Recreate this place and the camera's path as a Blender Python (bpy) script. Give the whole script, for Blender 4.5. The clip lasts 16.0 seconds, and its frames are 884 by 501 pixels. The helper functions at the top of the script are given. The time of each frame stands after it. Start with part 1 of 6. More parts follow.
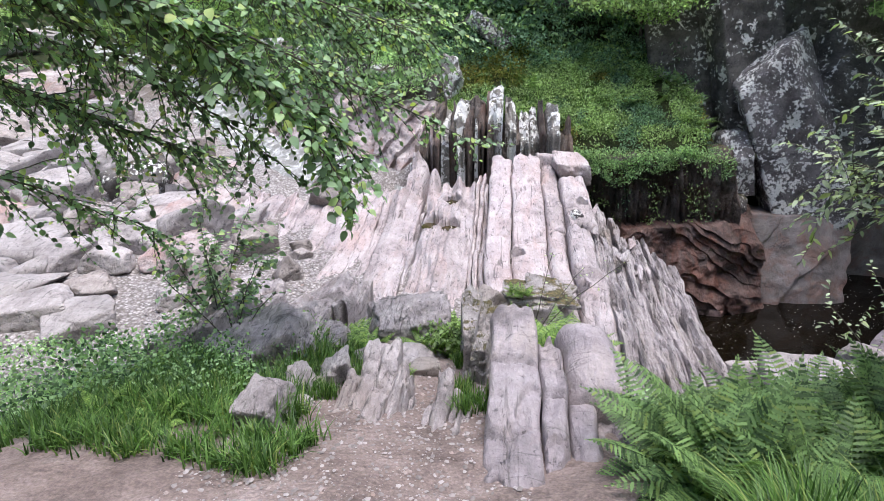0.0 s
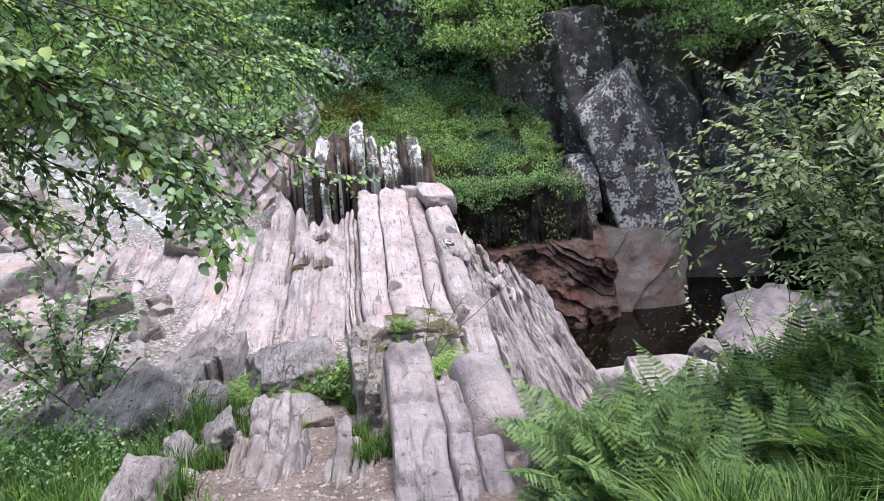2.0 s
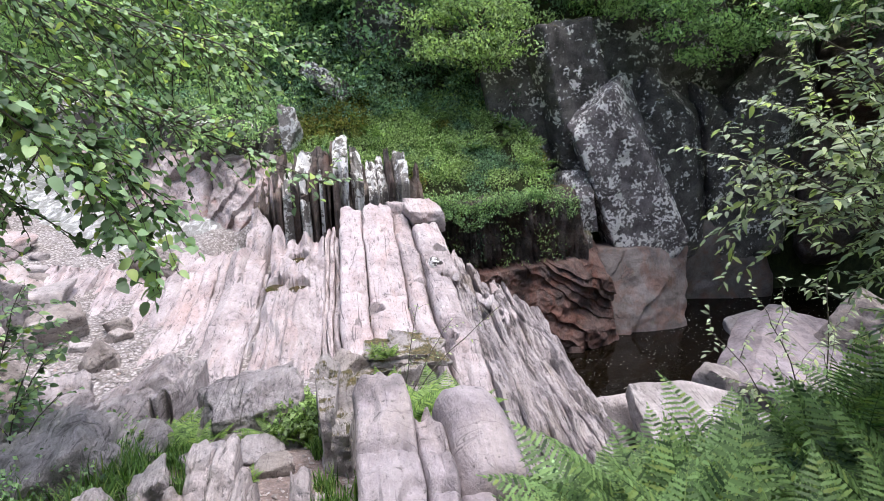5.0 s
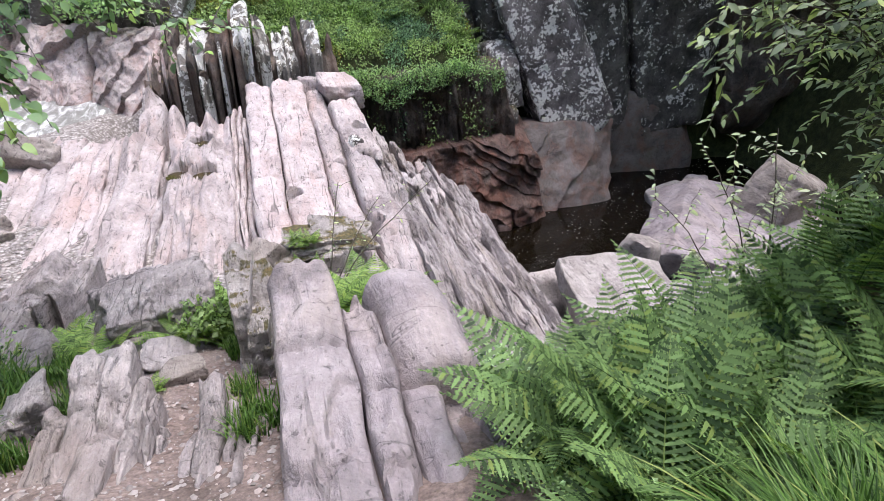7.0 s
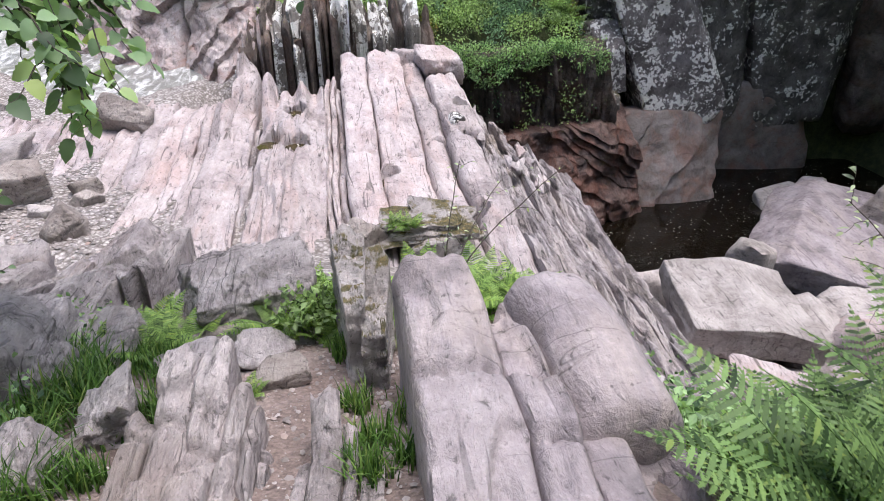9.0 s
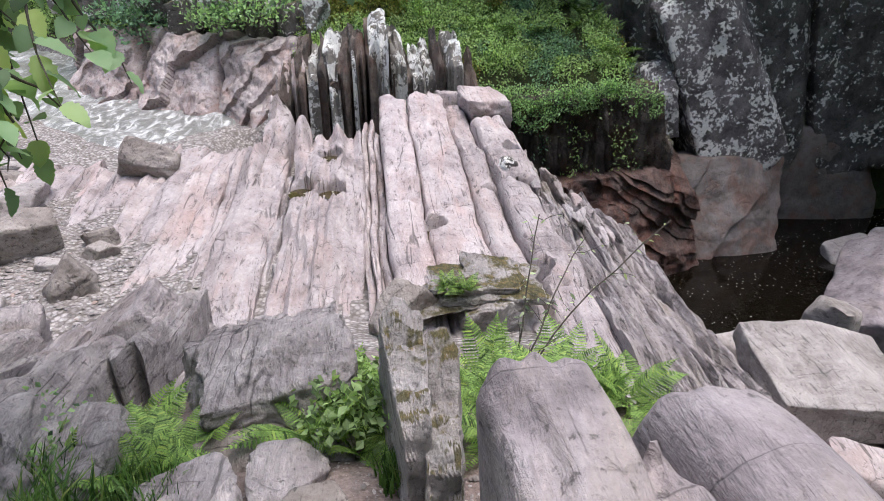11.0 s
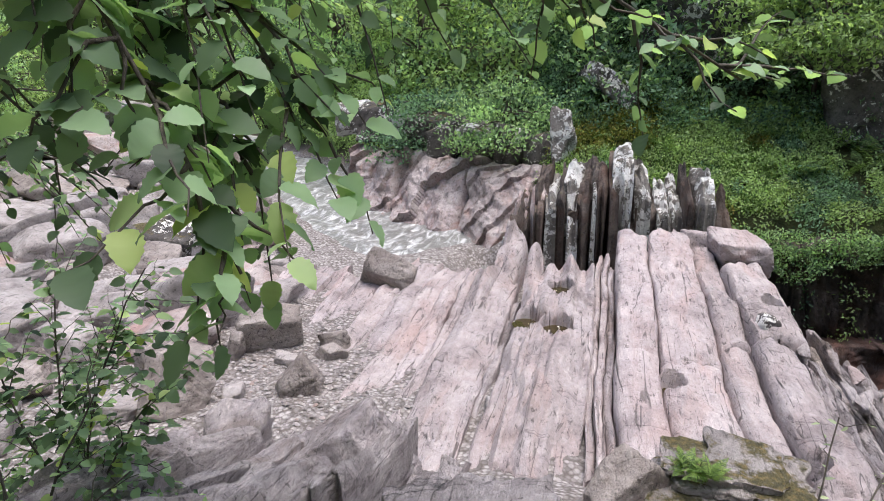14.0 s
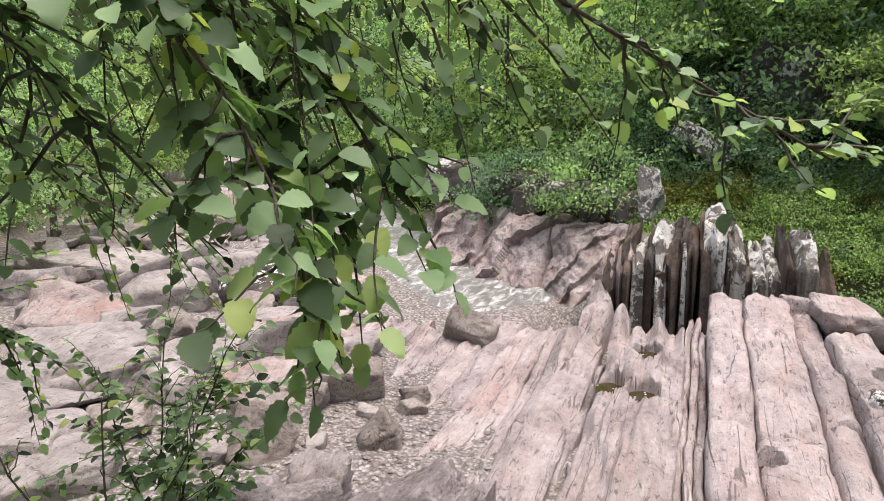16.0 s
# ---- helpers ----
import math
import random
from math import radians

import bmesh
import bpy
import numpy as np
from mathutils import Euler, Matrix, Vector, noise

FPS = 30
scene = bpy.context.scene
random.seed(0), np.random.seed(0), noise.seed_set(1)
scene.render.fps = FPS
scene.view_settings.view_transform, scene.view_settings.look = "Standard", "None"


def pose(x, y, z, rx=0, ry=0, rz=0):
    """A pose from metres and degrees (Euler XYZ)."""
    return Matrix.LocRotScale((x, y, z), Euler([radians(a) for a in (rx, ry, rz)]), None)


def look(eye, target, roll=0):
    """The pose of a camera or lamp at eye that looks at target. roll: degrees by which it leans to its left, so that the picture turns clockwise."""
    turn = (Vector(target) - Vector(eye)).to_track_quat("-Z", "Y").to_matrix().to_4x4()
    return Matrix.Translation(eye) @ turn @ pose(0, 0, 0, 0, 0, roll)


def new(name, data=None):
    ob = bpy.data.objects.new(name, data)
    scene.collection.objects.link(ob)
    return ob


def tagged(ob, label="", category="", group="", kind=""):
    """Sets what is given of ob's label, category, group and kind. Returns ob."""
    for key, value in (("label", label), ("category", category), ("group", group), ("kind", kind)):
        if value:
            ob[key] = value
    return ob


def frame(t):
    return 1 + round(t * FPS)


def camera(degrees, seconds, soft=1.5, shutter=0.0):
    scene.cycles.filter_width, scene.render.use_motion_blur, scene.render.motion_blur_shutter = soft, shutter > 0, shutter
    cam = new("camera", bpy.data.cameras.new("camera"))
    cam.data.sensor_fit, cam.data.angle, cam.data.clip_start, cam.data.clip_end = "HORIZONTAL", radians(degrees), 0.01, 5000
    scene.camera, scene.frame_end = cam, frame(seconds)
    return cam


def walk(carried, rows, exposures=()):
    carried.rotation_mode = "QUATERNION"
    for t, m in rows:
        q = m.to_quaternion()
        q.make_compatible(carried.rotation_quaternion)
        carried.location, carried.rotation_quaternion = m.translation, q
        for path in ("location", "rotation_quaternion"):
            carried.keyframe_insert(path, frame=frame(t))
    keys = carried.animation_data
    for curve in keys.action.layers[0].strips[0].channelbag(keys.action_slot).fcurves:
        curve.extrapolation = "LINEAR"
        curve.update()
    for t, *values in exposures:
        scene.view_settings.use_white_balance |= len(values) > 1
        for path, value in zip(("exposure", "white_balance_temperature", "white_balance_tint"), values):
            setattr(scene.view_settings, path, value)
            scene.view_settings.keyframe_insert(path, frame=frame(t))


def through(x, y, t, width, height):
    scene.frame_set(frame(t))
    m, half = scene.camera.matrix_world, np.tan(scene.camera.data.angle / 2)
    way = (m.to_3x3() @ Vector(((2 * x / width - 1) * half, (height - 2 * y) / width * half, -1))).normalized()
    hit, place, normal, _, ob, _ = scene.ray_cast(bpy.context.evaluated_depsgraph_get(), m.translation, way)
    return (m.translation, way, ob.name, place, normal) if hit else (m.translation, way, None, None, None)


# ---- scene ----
cam = camera(70.8, 16.0, soft=0.75)
ROWS = [
    (0, pose(0.110, 0.020, 1.470, 67.00, 0.39, 5.70)),
    (0.5, pose(0.054, -0.006, 1.485, 68.57, 0.57, -2.49)),
    (1, pose(0.000, 0.000, 1.500, 68.76, 0.56, -7.23)),
    (1.5, pose(-0.040, 0.043, 1.498, 69.74, 0.63, -7.64)),
    (2, pose(-0.037, 0.125, 1.458, 69.95, 0.57, -7.70)),
    (2.5, pose(-0.041, 0.206, 1.398, 69.85, 0.42, -7.71)),
    (3, pose(-0.148, 0.332, 1.355, 69.84, 0.09, -7.76)),
    (5.3, pose(0.124, 0.872, 1.097, 72.22, 0.57, -8.90)),
    (5.5, pose(0.115, 0.927, 1.068, 72.15, 0.30, -10.06)),
    (6, pose(0.048, 1.088, 0.982, 71.16, 0.16, -16.80)),
    (6.5, pose(0.134, 1.201, 0.902, 66.56, 0.44, -16.37)),
    (7, pose(0.167, 1.258, 0.859, 61.57, 0.00, -15.97)),
    (7.5, pose(0.056, 1.422, 0.809, 59.78, -0.40, -13.92)),
    (8, pose(0.031, 1.637, 0.721, 59.78, -0.11, -12.80)),
    (8.5, pose(0.068, 1.804, 0.648, 59.77, -0.17, -10.00)),
    (9, pose(-0.099, 1.939, 0.585, 60.18, -0.61, -8.85)),
    (9.2, pose(-0.147, 2.008, 0.558, 60.20, -0.37, -8.68)),
    (11.3, pose(-0.232, 2.900, 0.280, 64.66, -0.08, -5.14)),
    (11.5, pose(-0.287, 2.966, 0.282, 64.59, -0.47, -3.71)),
    (12, pose(-0.287, 3.133, 0.263, 65.16, 0.04, -0.78)),
    (12.5, pose(-0.282, 3.194, 0.263, 67.12, -0.09, 3.20)),
    (13, pose(-0.305, 3.197, 0.302, 70.99, -0.15, 7.67)),
    (13.5, pose(-0.313, 3.202, 0.298, 74.06, -0.18, 11.84)),
    (14, pose(-0.314, 3.195, 0.302, 75.39, -0.23, 14.97)),
    (14.5, pose(-0.328, 3.189, 0.306, 76.67, -0.27, 17.52)),
    (15, pose(-0.322, 3.180, 0.317, 77.37, -0.18, 19.55)),
    (15.5, pose(-0.317, 3.166, 0.329, 78.48, -0.21, 21.32)),
    (16, pose(-0.298, 3.139, 0.353, 80.37, -0.11, 22.74)),
]
walk(cam, ROWS, [(0, 1.17, 6050, 11.5), (5.5, 1.24, 6200, 13), (9, 1.15, 6250, 12.5), (12.5, 0.88, 6250, 10), (14.5, 0.90, 6450, 12), (16, 0.93, 7000, 12.5)])

# ---- world and light: bright overcast, light from above and a little from the gorge side ----
world = bpy.data.worlds.new("sky")
scene.world = world
world.use_nodes = True
_n = world.node_tree.nodes
_sky = _n.new("ShaderNodeTexSky")
_sky.sky_type = "NISHITA"
_sky.sun_disc = False
_sky.sun_elevation, _sky.sun_rotation = radians(81), radians(86)
_sky.air_density, _sky.dust_density, _sky.ozone_density = 1.0, 3.0, 0.4
world.node_tree.links.new(_sky.outputs[0], _n["Background"].inputs[0])
_n["Background"].inputs[1].default_value = 0.15
sun_data = bpy.data.lights.new("sun", "SUN")
sun_data.energy, sun_data.angle, sun_data.color = 2.0, radians(45), (1.0, 0.965, 0.92)
sun = new("sun", sun_data)
sun.matrix_world = look((2.5, 6.2, 30), (-2, 6, 0))


# ---- noise helpers ----
def _hash(ix, iy, iz, seed):
    h = (ix.astype(np.int64) * 374761393 + iy.astype(np.int64) * 668265263 + iz.astype(np.int64) * 2147483647 + seed * 974711) & 0x7FFFFFFF
    h = ((h ^ (h >> 13)) * 1274126177) & 0x7FFFFFFF
    h = ((h ^ (h >> 15)) * 2246822519) & 0x7FFFFFFF
    return (h & 0xFFFF) / 65535.0


def vn(x, y, z=0.0, seed=0):
    """Smooth value noise in -1..1."""
    x, y, z = np.broadcast_arrays(np.asarray(x, float), np.asarray(y, float), np.asarray(z, float))
    fx, fy, fz = np.floor(x), np.floor(y), np.floor(z)
    a, b, c = x - fx, y - fy, z - fz
    a, b, c = (v * v * (3 - 2 * v) for v in (a, b, c))
    out = 0
    for dx in (0, 1):
        for dy in (0, 1):
            for dz in (0, 1):
                k = (a if dx else 1 - a) * (b if dy else 1 - b) * (c if dz else 1 - c)
                out = out + k * _hash(fx + dx, fy + dy, fz + dz, seed)
    return out * 2 - 1


def fbm(x, y, z=0.0, seed=0, octaves=4):
    total, amp = 0, 1.0
    x, y, z = np.asarray(x, float), np.asarray(y, float), np.asarray(z, float)
    for k in range(octaves):
        total = total + amp * vn(x * 2**k + 17 * k, y * 2**k - 9 * k, z * 2**k, seed + k)
        amp *= 0.5
    return total


def sm(a, b, x):
    t = np.clip((np.asarray(x, float) - a) / (b - a), 0, 1)
    return t * t * (3 - 2 * t)


# ---- object helpers ----
def mesh_of(name, verts, faces, material, smooth=True):
    me = bpy.data.meshes.new(name)
    verts = np.asarray(verts, float)
    me.from_pydata(verts.tolist() if len(verts) < 20000 else [tuple(v) for v in verts], [], [tuple(f) for f in faces])
    if material:
        me.materials.append(material)
    if smooth:
        me.polygons.foreach_set("use_smooth", [True] * len(me.polygons))
    me.update()
    return me


def tri_mesh(name, verts, quads, material, smooth=True):
    """A fast mesh from arrays: verts (n, 3), quads (m, 4) or tris (m, 3)."""
    verts, quads = np.asarray(verts, np.float32), np.asarray(quads, np.int32)
    me = bpy.data.meshes.new(name)
    k = quads.shape[1]
    me.vertices.add(len(verts))
    me.vertices.foreach_set("co", verts.ravel())
    me.loops.add(quads.size)
    me.loops.foreach_set("vertex_index", quads.ravel())
    me.polygons.add(len(quads))
    me.polygons.foreach_set("loop_start", np.arange(0, quads.size, k, dtype=np.int32))
    me.polygons.foreach_set("use_smooth", np.full(len(quads), smooth))
    if material:
        me.materials.append(material)
    me.update(calc_edges=True)
    me.validate()
    return me


def part(name, me, parent, label="", m=None):
    ob = new(name, me)
    ob.parent = parent
    if m is not None:
        ob.matrix_basis = m
    return tagged(ob, label)


# ---- materials ----
def mat_start(name):
    m = bpy.data.materials.new(name)
    m.use_nodes = True
    nt = m.node_tree
    return m, nt, nt.nodes["Principled BSDF"]


def node(nt, kind, inputs=None, **props):
    n = nt.nodes.new(kind)
    for k, v in props.items():
        if k == "operation":
            n.operation = v
        elif k == "blend_type":
            n.blend_type = v
        elif k == "data_type":
            n.data_type = v
        elif k == "feature":
            n.feature = v
    for k, v in (inputs or {}).items():
        if isinstance(v, bpy.types.NodeSocket):
            nt.links.new(v, n.inputs[k])
        else:
            n.inputs[k].default_value = v
    return n


def coords(nt, scale, world_space=True):
    src = nt.nodes.new("ShaderNodeNewGeometry").outputs["Position"] if world_space else nt.nodes.new("ShaderNodeTexCoord").outputs["Object"]
    return node(nt, "ShaderNodeMapping", {"Vector": src, "Scale": scale}).outputs[0]


def tex(nt, vec, scale, detail=4.0, rough=0.6, distortion=0.0):
    return node(nt, "ShaderNodeTexNoise", {"Vector": vec, "Scale": scale, "Detail": detail, "Roughness": rough, "Distortion": distortion}).outputs["Fac"]


def ramp(nt, fac, stops):
    n = nt.nodes.new("ShaderNodeValToRGB")
    nt.links.new(fac, n.inputs[0])
    el = n.color_ramp.elements
    while len(el) < len(stops):
        el.new(0.5)
    for e, (p, c) in zip(el, stops):
        e.position = p
        e.color = (*c, 1) if not isinstance(c, float) else (c, c, c, 1)
    return n.outputs[0]


def mix(nt, fac, a, b, blend="MIX"):
    n = nt.nodes.new("ShaderNodeMix")
    n.data_type, n.blend_type = "RGBA", blend
    for sock, v in ((n.inputs[0], fac), (n.inputs[6], a), (n.inputs[7], b)):
        if isinstance(v, bpy.types.NodeSocket):
            nt.links.new(v, sock)
        else:
            sock.default_value = v if isinstance(v, float) else (*v, 1)
    return n.outputs[2]


def bump(nt, bsdf, heights):
    last = None
    for h, strength, dist in heights:
        b = node(nt, "ShaderNodeBump", {"Strength": strength, "Distance": dist, "Height": h})
        if last:
            nt.links.new(last, b.inputs["Normal"])
        last = b.outputs[0]
    nt.links.new(last, bsdf.inputs["Normal"])


def rock_material(name, dark, mid, light, stretch=(5, 1.3, 4), lichen=0.0, lichen_scale=5.0, lichen_colour=(0.66, 0.66, 0.62), moss=0.0, tint=None, tint_at=0.6, rough=0.8, relief=0.6, joints=0.0, pitted=0.45, splitting=0.6):
    """Bedded rock: streaks along the strike, mottling, specks, and optional lichen, moss and a stain of another colour."""
    m, nt, bsdf = mat_start(name)
    streak = tex(nt, coords(nt, stretch), 2.2, 7, 0.7, 0.6)
    blotch = tex(nt, coords(nt, (1, 1, 1)), 1.9, 7, 0.68, 0.3)
    grain = tex(nt, coords(nt, (1, 1, 1)), 42, 5, 0.8)
    pits = tex(nt, coords(nt, (1.6, 0.7, 1.6)), 15, 5, 0.7, 0.5)
    colour = ramp(nt, blotch, [(0.34, dark), (0.47, mid), (0.62, light)])
    colour = mix(nt, 0.22, colour, ramp(nt, streak, [(0.3, dark), (0.5, mid), (0.68, light)]))
    if tint:
        stain = tex(nt, coords(nt, (1.6, 0.5, 1.6)), 1.3, 5, 0.65, 0.8)
        colour = mix(nt, ramp(nt, stain, [(tint_at - 0.12, 0.0), (tint_at + 0.08, 0.8)]), colour, tint)
    # hairline joints: thin broken dark lines that follow the bedding
    joint = tex(nt, coords(nt, (3.2, 0.10, 1.2)), 1.5, 2, 0.4, 0.15)
    away = node(nt, "ShaderNodeMath", {0: node(nt, "ShaderNodeMath", {0: joint, 1: 0.5}, operation="SUBTRACT").outputs[0]}, operation="ABSOLUTE").outputs[0]
    crack = node(nt, "ShaderNodeMath", {0: ramp(nt, away, [(0.002, 0.0), (0.008, 1.0)]), 1: ramp(nt, tex(nt, coords(nt, (2, 0.8, 2)), 3.0, 4, 0.6), [(0.45, 1.0 - joints), (0.53, 1.0)])}, operation="MAXIMUM").outputs[0]
    colour = mix(nt, 0.8, colour, ramp(nt, crack, [(0.0, 0.2), (1.0, 1.0)]), "MULTIPLY")
    colour = mix(nt, min(1.0, pitted + 0.3), colour, ramp(nt, pits, [(0.31, 0.25), (0.40, 0.9), (0.55, 1.0), (0.72, 1.25)]), "MULTIPLY")
    colour = mix(nt, 0.6, colour, ramp(nt, grain, [(0.32, 0.5), (0.42, 0.95), (0.6, 1.05), (0.70, 1.4)]), "MULTIPLY")
    # fine cross fractures
    cross = tex(nt, coords(nt, (0.35, 2.0, 0.7)), 1.7, 3, 0.5, 0.3)
    gap = node(nt, "ShaderNodeMath", {0: node(nt, "ShaderNodeMath", {0: cross, 1: 0.5}, operation="SUBTRACT").outputs[0]}, operation="ABSOLUTE").outputs[0]
    fracture = node(nt, "ShaderNodeMath", {0: ramp(nt, gap, [(0.0015, 0.0), (0.005, 1.0)]), 1: ramp(nt, tex(nt, coords(nt, (1.2, 1.2, 1.2)), 1.6, 3, 0.6), [(0.47, 0.0), (0.55, 1.0)])}, operation="MAXIMUM").outputs[0]
    colour = mix(nt, 0.5, colour, ramp(nt, fracture, [(0.0, 0.25), (1.0, 1.0)]), "MULTIPLY")
    # pale crusts of lichen and small dark pits
    crust = tex(nt, coords(nt, (1, 1, 1)), 20, 4, 0.55, 0.2)
    colour = mix(nt, 0.8, colour, ramp(nt, crust, [(0.29, 0.35), (0.35, 1.0), (0.64, 1.0), (0.69, 1.22)]), "MULTIPLY")
    # short open splits along the foliation, and crumbled specks
    splits = tex(nt, coords(nt, (7, 0.9, 5)), 2.6, 5, 0.72, 0.4)
    colour = mix(nt, splitting, colour, ramp(nt, splits, [(0.31 + 0.10 * splitting, 0.14), (0.355 + 0.10 * splitting, 0.95), (0.6, 1.0), (0.7, 1.12)]), "MULTIPLY")
    speck = tex(nt, coords(nt, (1, 1, 1)), 130, 3, 0.7)
    colour = mix(nt, 0.35, colour, ramp(nt, speck, [(0.30, 0.4), (0.37, 1.0), (0.64, 1.0), (0.72, 1.5)]), "MULTIPLY")
    rnd = nt.nodes.new("ShaderNodeObjectInfo").outputs["Random"]
    colour = mix(nt, 0.6, colour, ramp(nt, rnd, [(0.0, (0.86, 0.85, 0.86)), (0.5, (1.0, 0.98, 0.96)), (1.0, (1.1, 1.07, 1.08))]), "MULTIPLY")
    rough_now = None
    if moss:
        up = node(nt, "ShaderNodeSeparateXYZ", {"Vector": nt.nodes.new("ShaderNodeNewGeometry").outputs["Normal"]}).outputs[2]
        patch = tex(nt, coords(nt, (1, 1, 1)), 3.0, 5, 0.7)
        both = node(nt, "ShaderNodeMath", {0: up, 1: patch}, operation="MULTIPLY").outputs[0]
        tone = ramp(nt, tex(nt, coords(nt, (1, 1, 1)), 22, 3), [(0.3, (0.035, 0.034, 0.014)), (0.5, (0.095, 0.080, 0.028)), (0.7, (0.20, 0.14, 0.05))])
        colour = mix(nt, ramp(nt, both, [(0.52 - moss * 0.3, 0.0), (0.6 - moss * 0.3, 0.95)]), colour, tone)
    if lichen:
        spots = tex(nt, coords(nt, (1, 1, 1)), lichen_scale, 5, 0.62, 0.3)
        fine = tex(nt, coords(nt, (1, 1, 1)), lichen_scale * 6, 3, 0.6)
        broad = tex(nt, coords(nt, (1, 1, 1)), lichen_scale * 0.22, 3, 0.5)
        f = node(nt, "ShaderNodeMath", {0: spots, 1: node(nt, "ShaderNodeMath", {0: fine, 1: 0.3}, operation="MULTIPLY").outputs[0]}, operation="ADD").outputs[0]
        f = node(nt, "ShaderNodeMath", {0: f, 1: node(nt, "ShaderNodeMath", {0: broad, 1: 0.8, 2: -0.5}, operation="MULTIPLY_ADD").outputs[0]}, operation="ADD").outputs[0]
        tone = ramp(nt, fine, [(0.3, tuple(c * 0.72 for c in lichen_colour)), (0.6, lichen_colour)])
        colour = mix(nt, ramp(nt, f, [(0.68 - lichen * 0.24, 0.0), (0.71 - lichen * 0.24, 0.95)]), colour, tone)
    nt.links.new(colour, bsdf.inputs["Base Color"])
    nt.links.new(ramp(nt, blotch, [(0.2, rough - 0.12), (0.8, min(1.0, rough + 0.1))]), bsdf.inputs["Roughness"])
    bsdf.inputs["Specular IOR Level"].default_value = 0.35
    bump(nt, bsdf, [(streak, relief * 0.8, 0.05), (crack, relief, 0.03), (fracture, relief, 0.02), (blotch, relief * 0.7, 0.10), (pits, relief, 0.04), (splits, relief * 1.2, 0.03), (grain, min(0.7, relief), 0.010)])
    return m


PALE = rock_material("pale_bedrock", (0.215, 0.178, 0.176), (0.380, 0.326, 0.325), (0.490, 0.436, 0.434), tint=(0.41, 0.305, 0.285), tint_at=0.62, joints=1.0, pitted=0.5, relief=0.5)
GREY = rock_material("grey_slab_rock", (0.118, 0.101, 0.109), (0.240, 0.208, 0.222), (0.350, 0.312, 0.328), stretch=(3, 1.4, 3), tint=(0.34, 0.29, 0.277), tint_at=0.58, relief=0.42, joints=0.5, pitted=0.55, splitting=0.15)
ROUGH = rock_material("rough_foliated_rock", (0.175, 0.150, 0.150), (0.395, 0.348, 0.350), (0.56, 0.507, 0.507), stretch=(9, 1.0, 5), tint=(0.27, 0.215, 0.19), tint_at=0.66, moss=0.0, relief=1.0, joints=0.8, pitted=0.6, splitting=0.5)
RED = rock_material("reddish_bedrock", (0.19, 0.152, 0.147), (0.38, 0.318, 0.308), (0.52, 0.46, 0.45), tint=(0.36, 0.225, 0.195), tint_at=0.6, rough=0.7)
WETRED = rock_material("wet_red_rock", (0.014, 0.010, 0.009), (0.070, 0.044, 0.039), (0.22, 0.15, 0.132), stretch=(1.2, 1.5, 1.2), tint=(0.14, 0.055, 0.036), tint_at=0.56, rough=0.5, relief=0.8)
POLISHED = rock_material("polished_grey_rock", (0.075, 0.062, 0.058), (0.150, 0.128, 0.118), (0.235, 0.204, 0.196), stretch=(1.2, 1, 0.5), tint=(0.19, 0.105, 0.078), tint_at=0.58, rough=0.55, relief=0.4, splitting=0.3, pitted=0.2)
CLIFF = rock_material("dark_lichened_rock", (0.028, 0.025, 0.023), (0.088, 0.079, 0.073), (0.19, 0.172, 0.16), stretch=(3, 1.5, 1.2), lichen=0.06, lichen_scale=11, lichen_colour=(0.84, 0.81, 0.77), moss=0.25, relief=0.8)
CLIFFPALE = rock_material("white_lichened_rock", (0.045, 0.039, 0.038), (0.13, 0.114, 0.114), (0.27, 0.24, 0.245), stretch=(2.5, 1.5, 2.5), lichen_colour=(0.88, 0.85, 0.82), lichen=0.37, lichen_scale=14, moss=0.12, relief=0.8)
PILLAR = rock_material("white_spotted_bed_rock", (0.08, 0.07, 0.065), (0.18, 0.165, 0.15), (0.30, 0.28, 0.26), stretch=(8, 1.0, 1.2), lichen=0.50, lichen_scale=6.5, lichen_colour=(0.78, 0.77, 0.75), moss=0.15, relief=0.9)
DARKBED = rock_material("dark_bed_rock", (0.024, 0.019, 0.017), (0.088, 0.071, 0.063), (0.21, 0.17, 0.148), stretch=(7, 1.0, 1.0), tint=(0.104, 0.056, 0.040), moss=0.1, relief=0.9)
BOULDER = rock_material("pale_boulder_rock", (0.169, 0.148, 0.142), (0.315, 0.282, 0.274), (0.446, 0.408, 0.399), stretch=(2, 2, 4), relief=0.5)
BROWNROCK = rock_material("brown_boulder_rock", (0.125, 0.102, 0.094), (0.262, 0.224, 0.206), (0.41, 0.363, 0.34), stretch=(2, 2, 4), relief=0.6)
MOSSROCK = rock_material("mossy_rock", (0.17, 0.15, 0.145), (0.34, 0.305, 0.295), (0.49, 0.45, 0.44), stretch=(3, 3, 9), moss=0.27, relief=0.9)
MOSSBANK = rock_material("moss_covered_earth", (0.05, 0.04, 0.03), (0.10, 0.085, 0.065), (0.18, 0.16, 0.13), moss=0.9, relief=0.9)
FLANK = rock_material("splintered_pale_bedrock", (0.20, 0.174, 0.174), (0.38, 0.335, 0.337), (0.51, 0.463, 0.465), stretch=(14, 0.8, 7), tint=(0.30, 0.25, 0.21), tint_at=0.62, joints=1.0, pitted=0.6, relief=0.9, splitting=0.75)


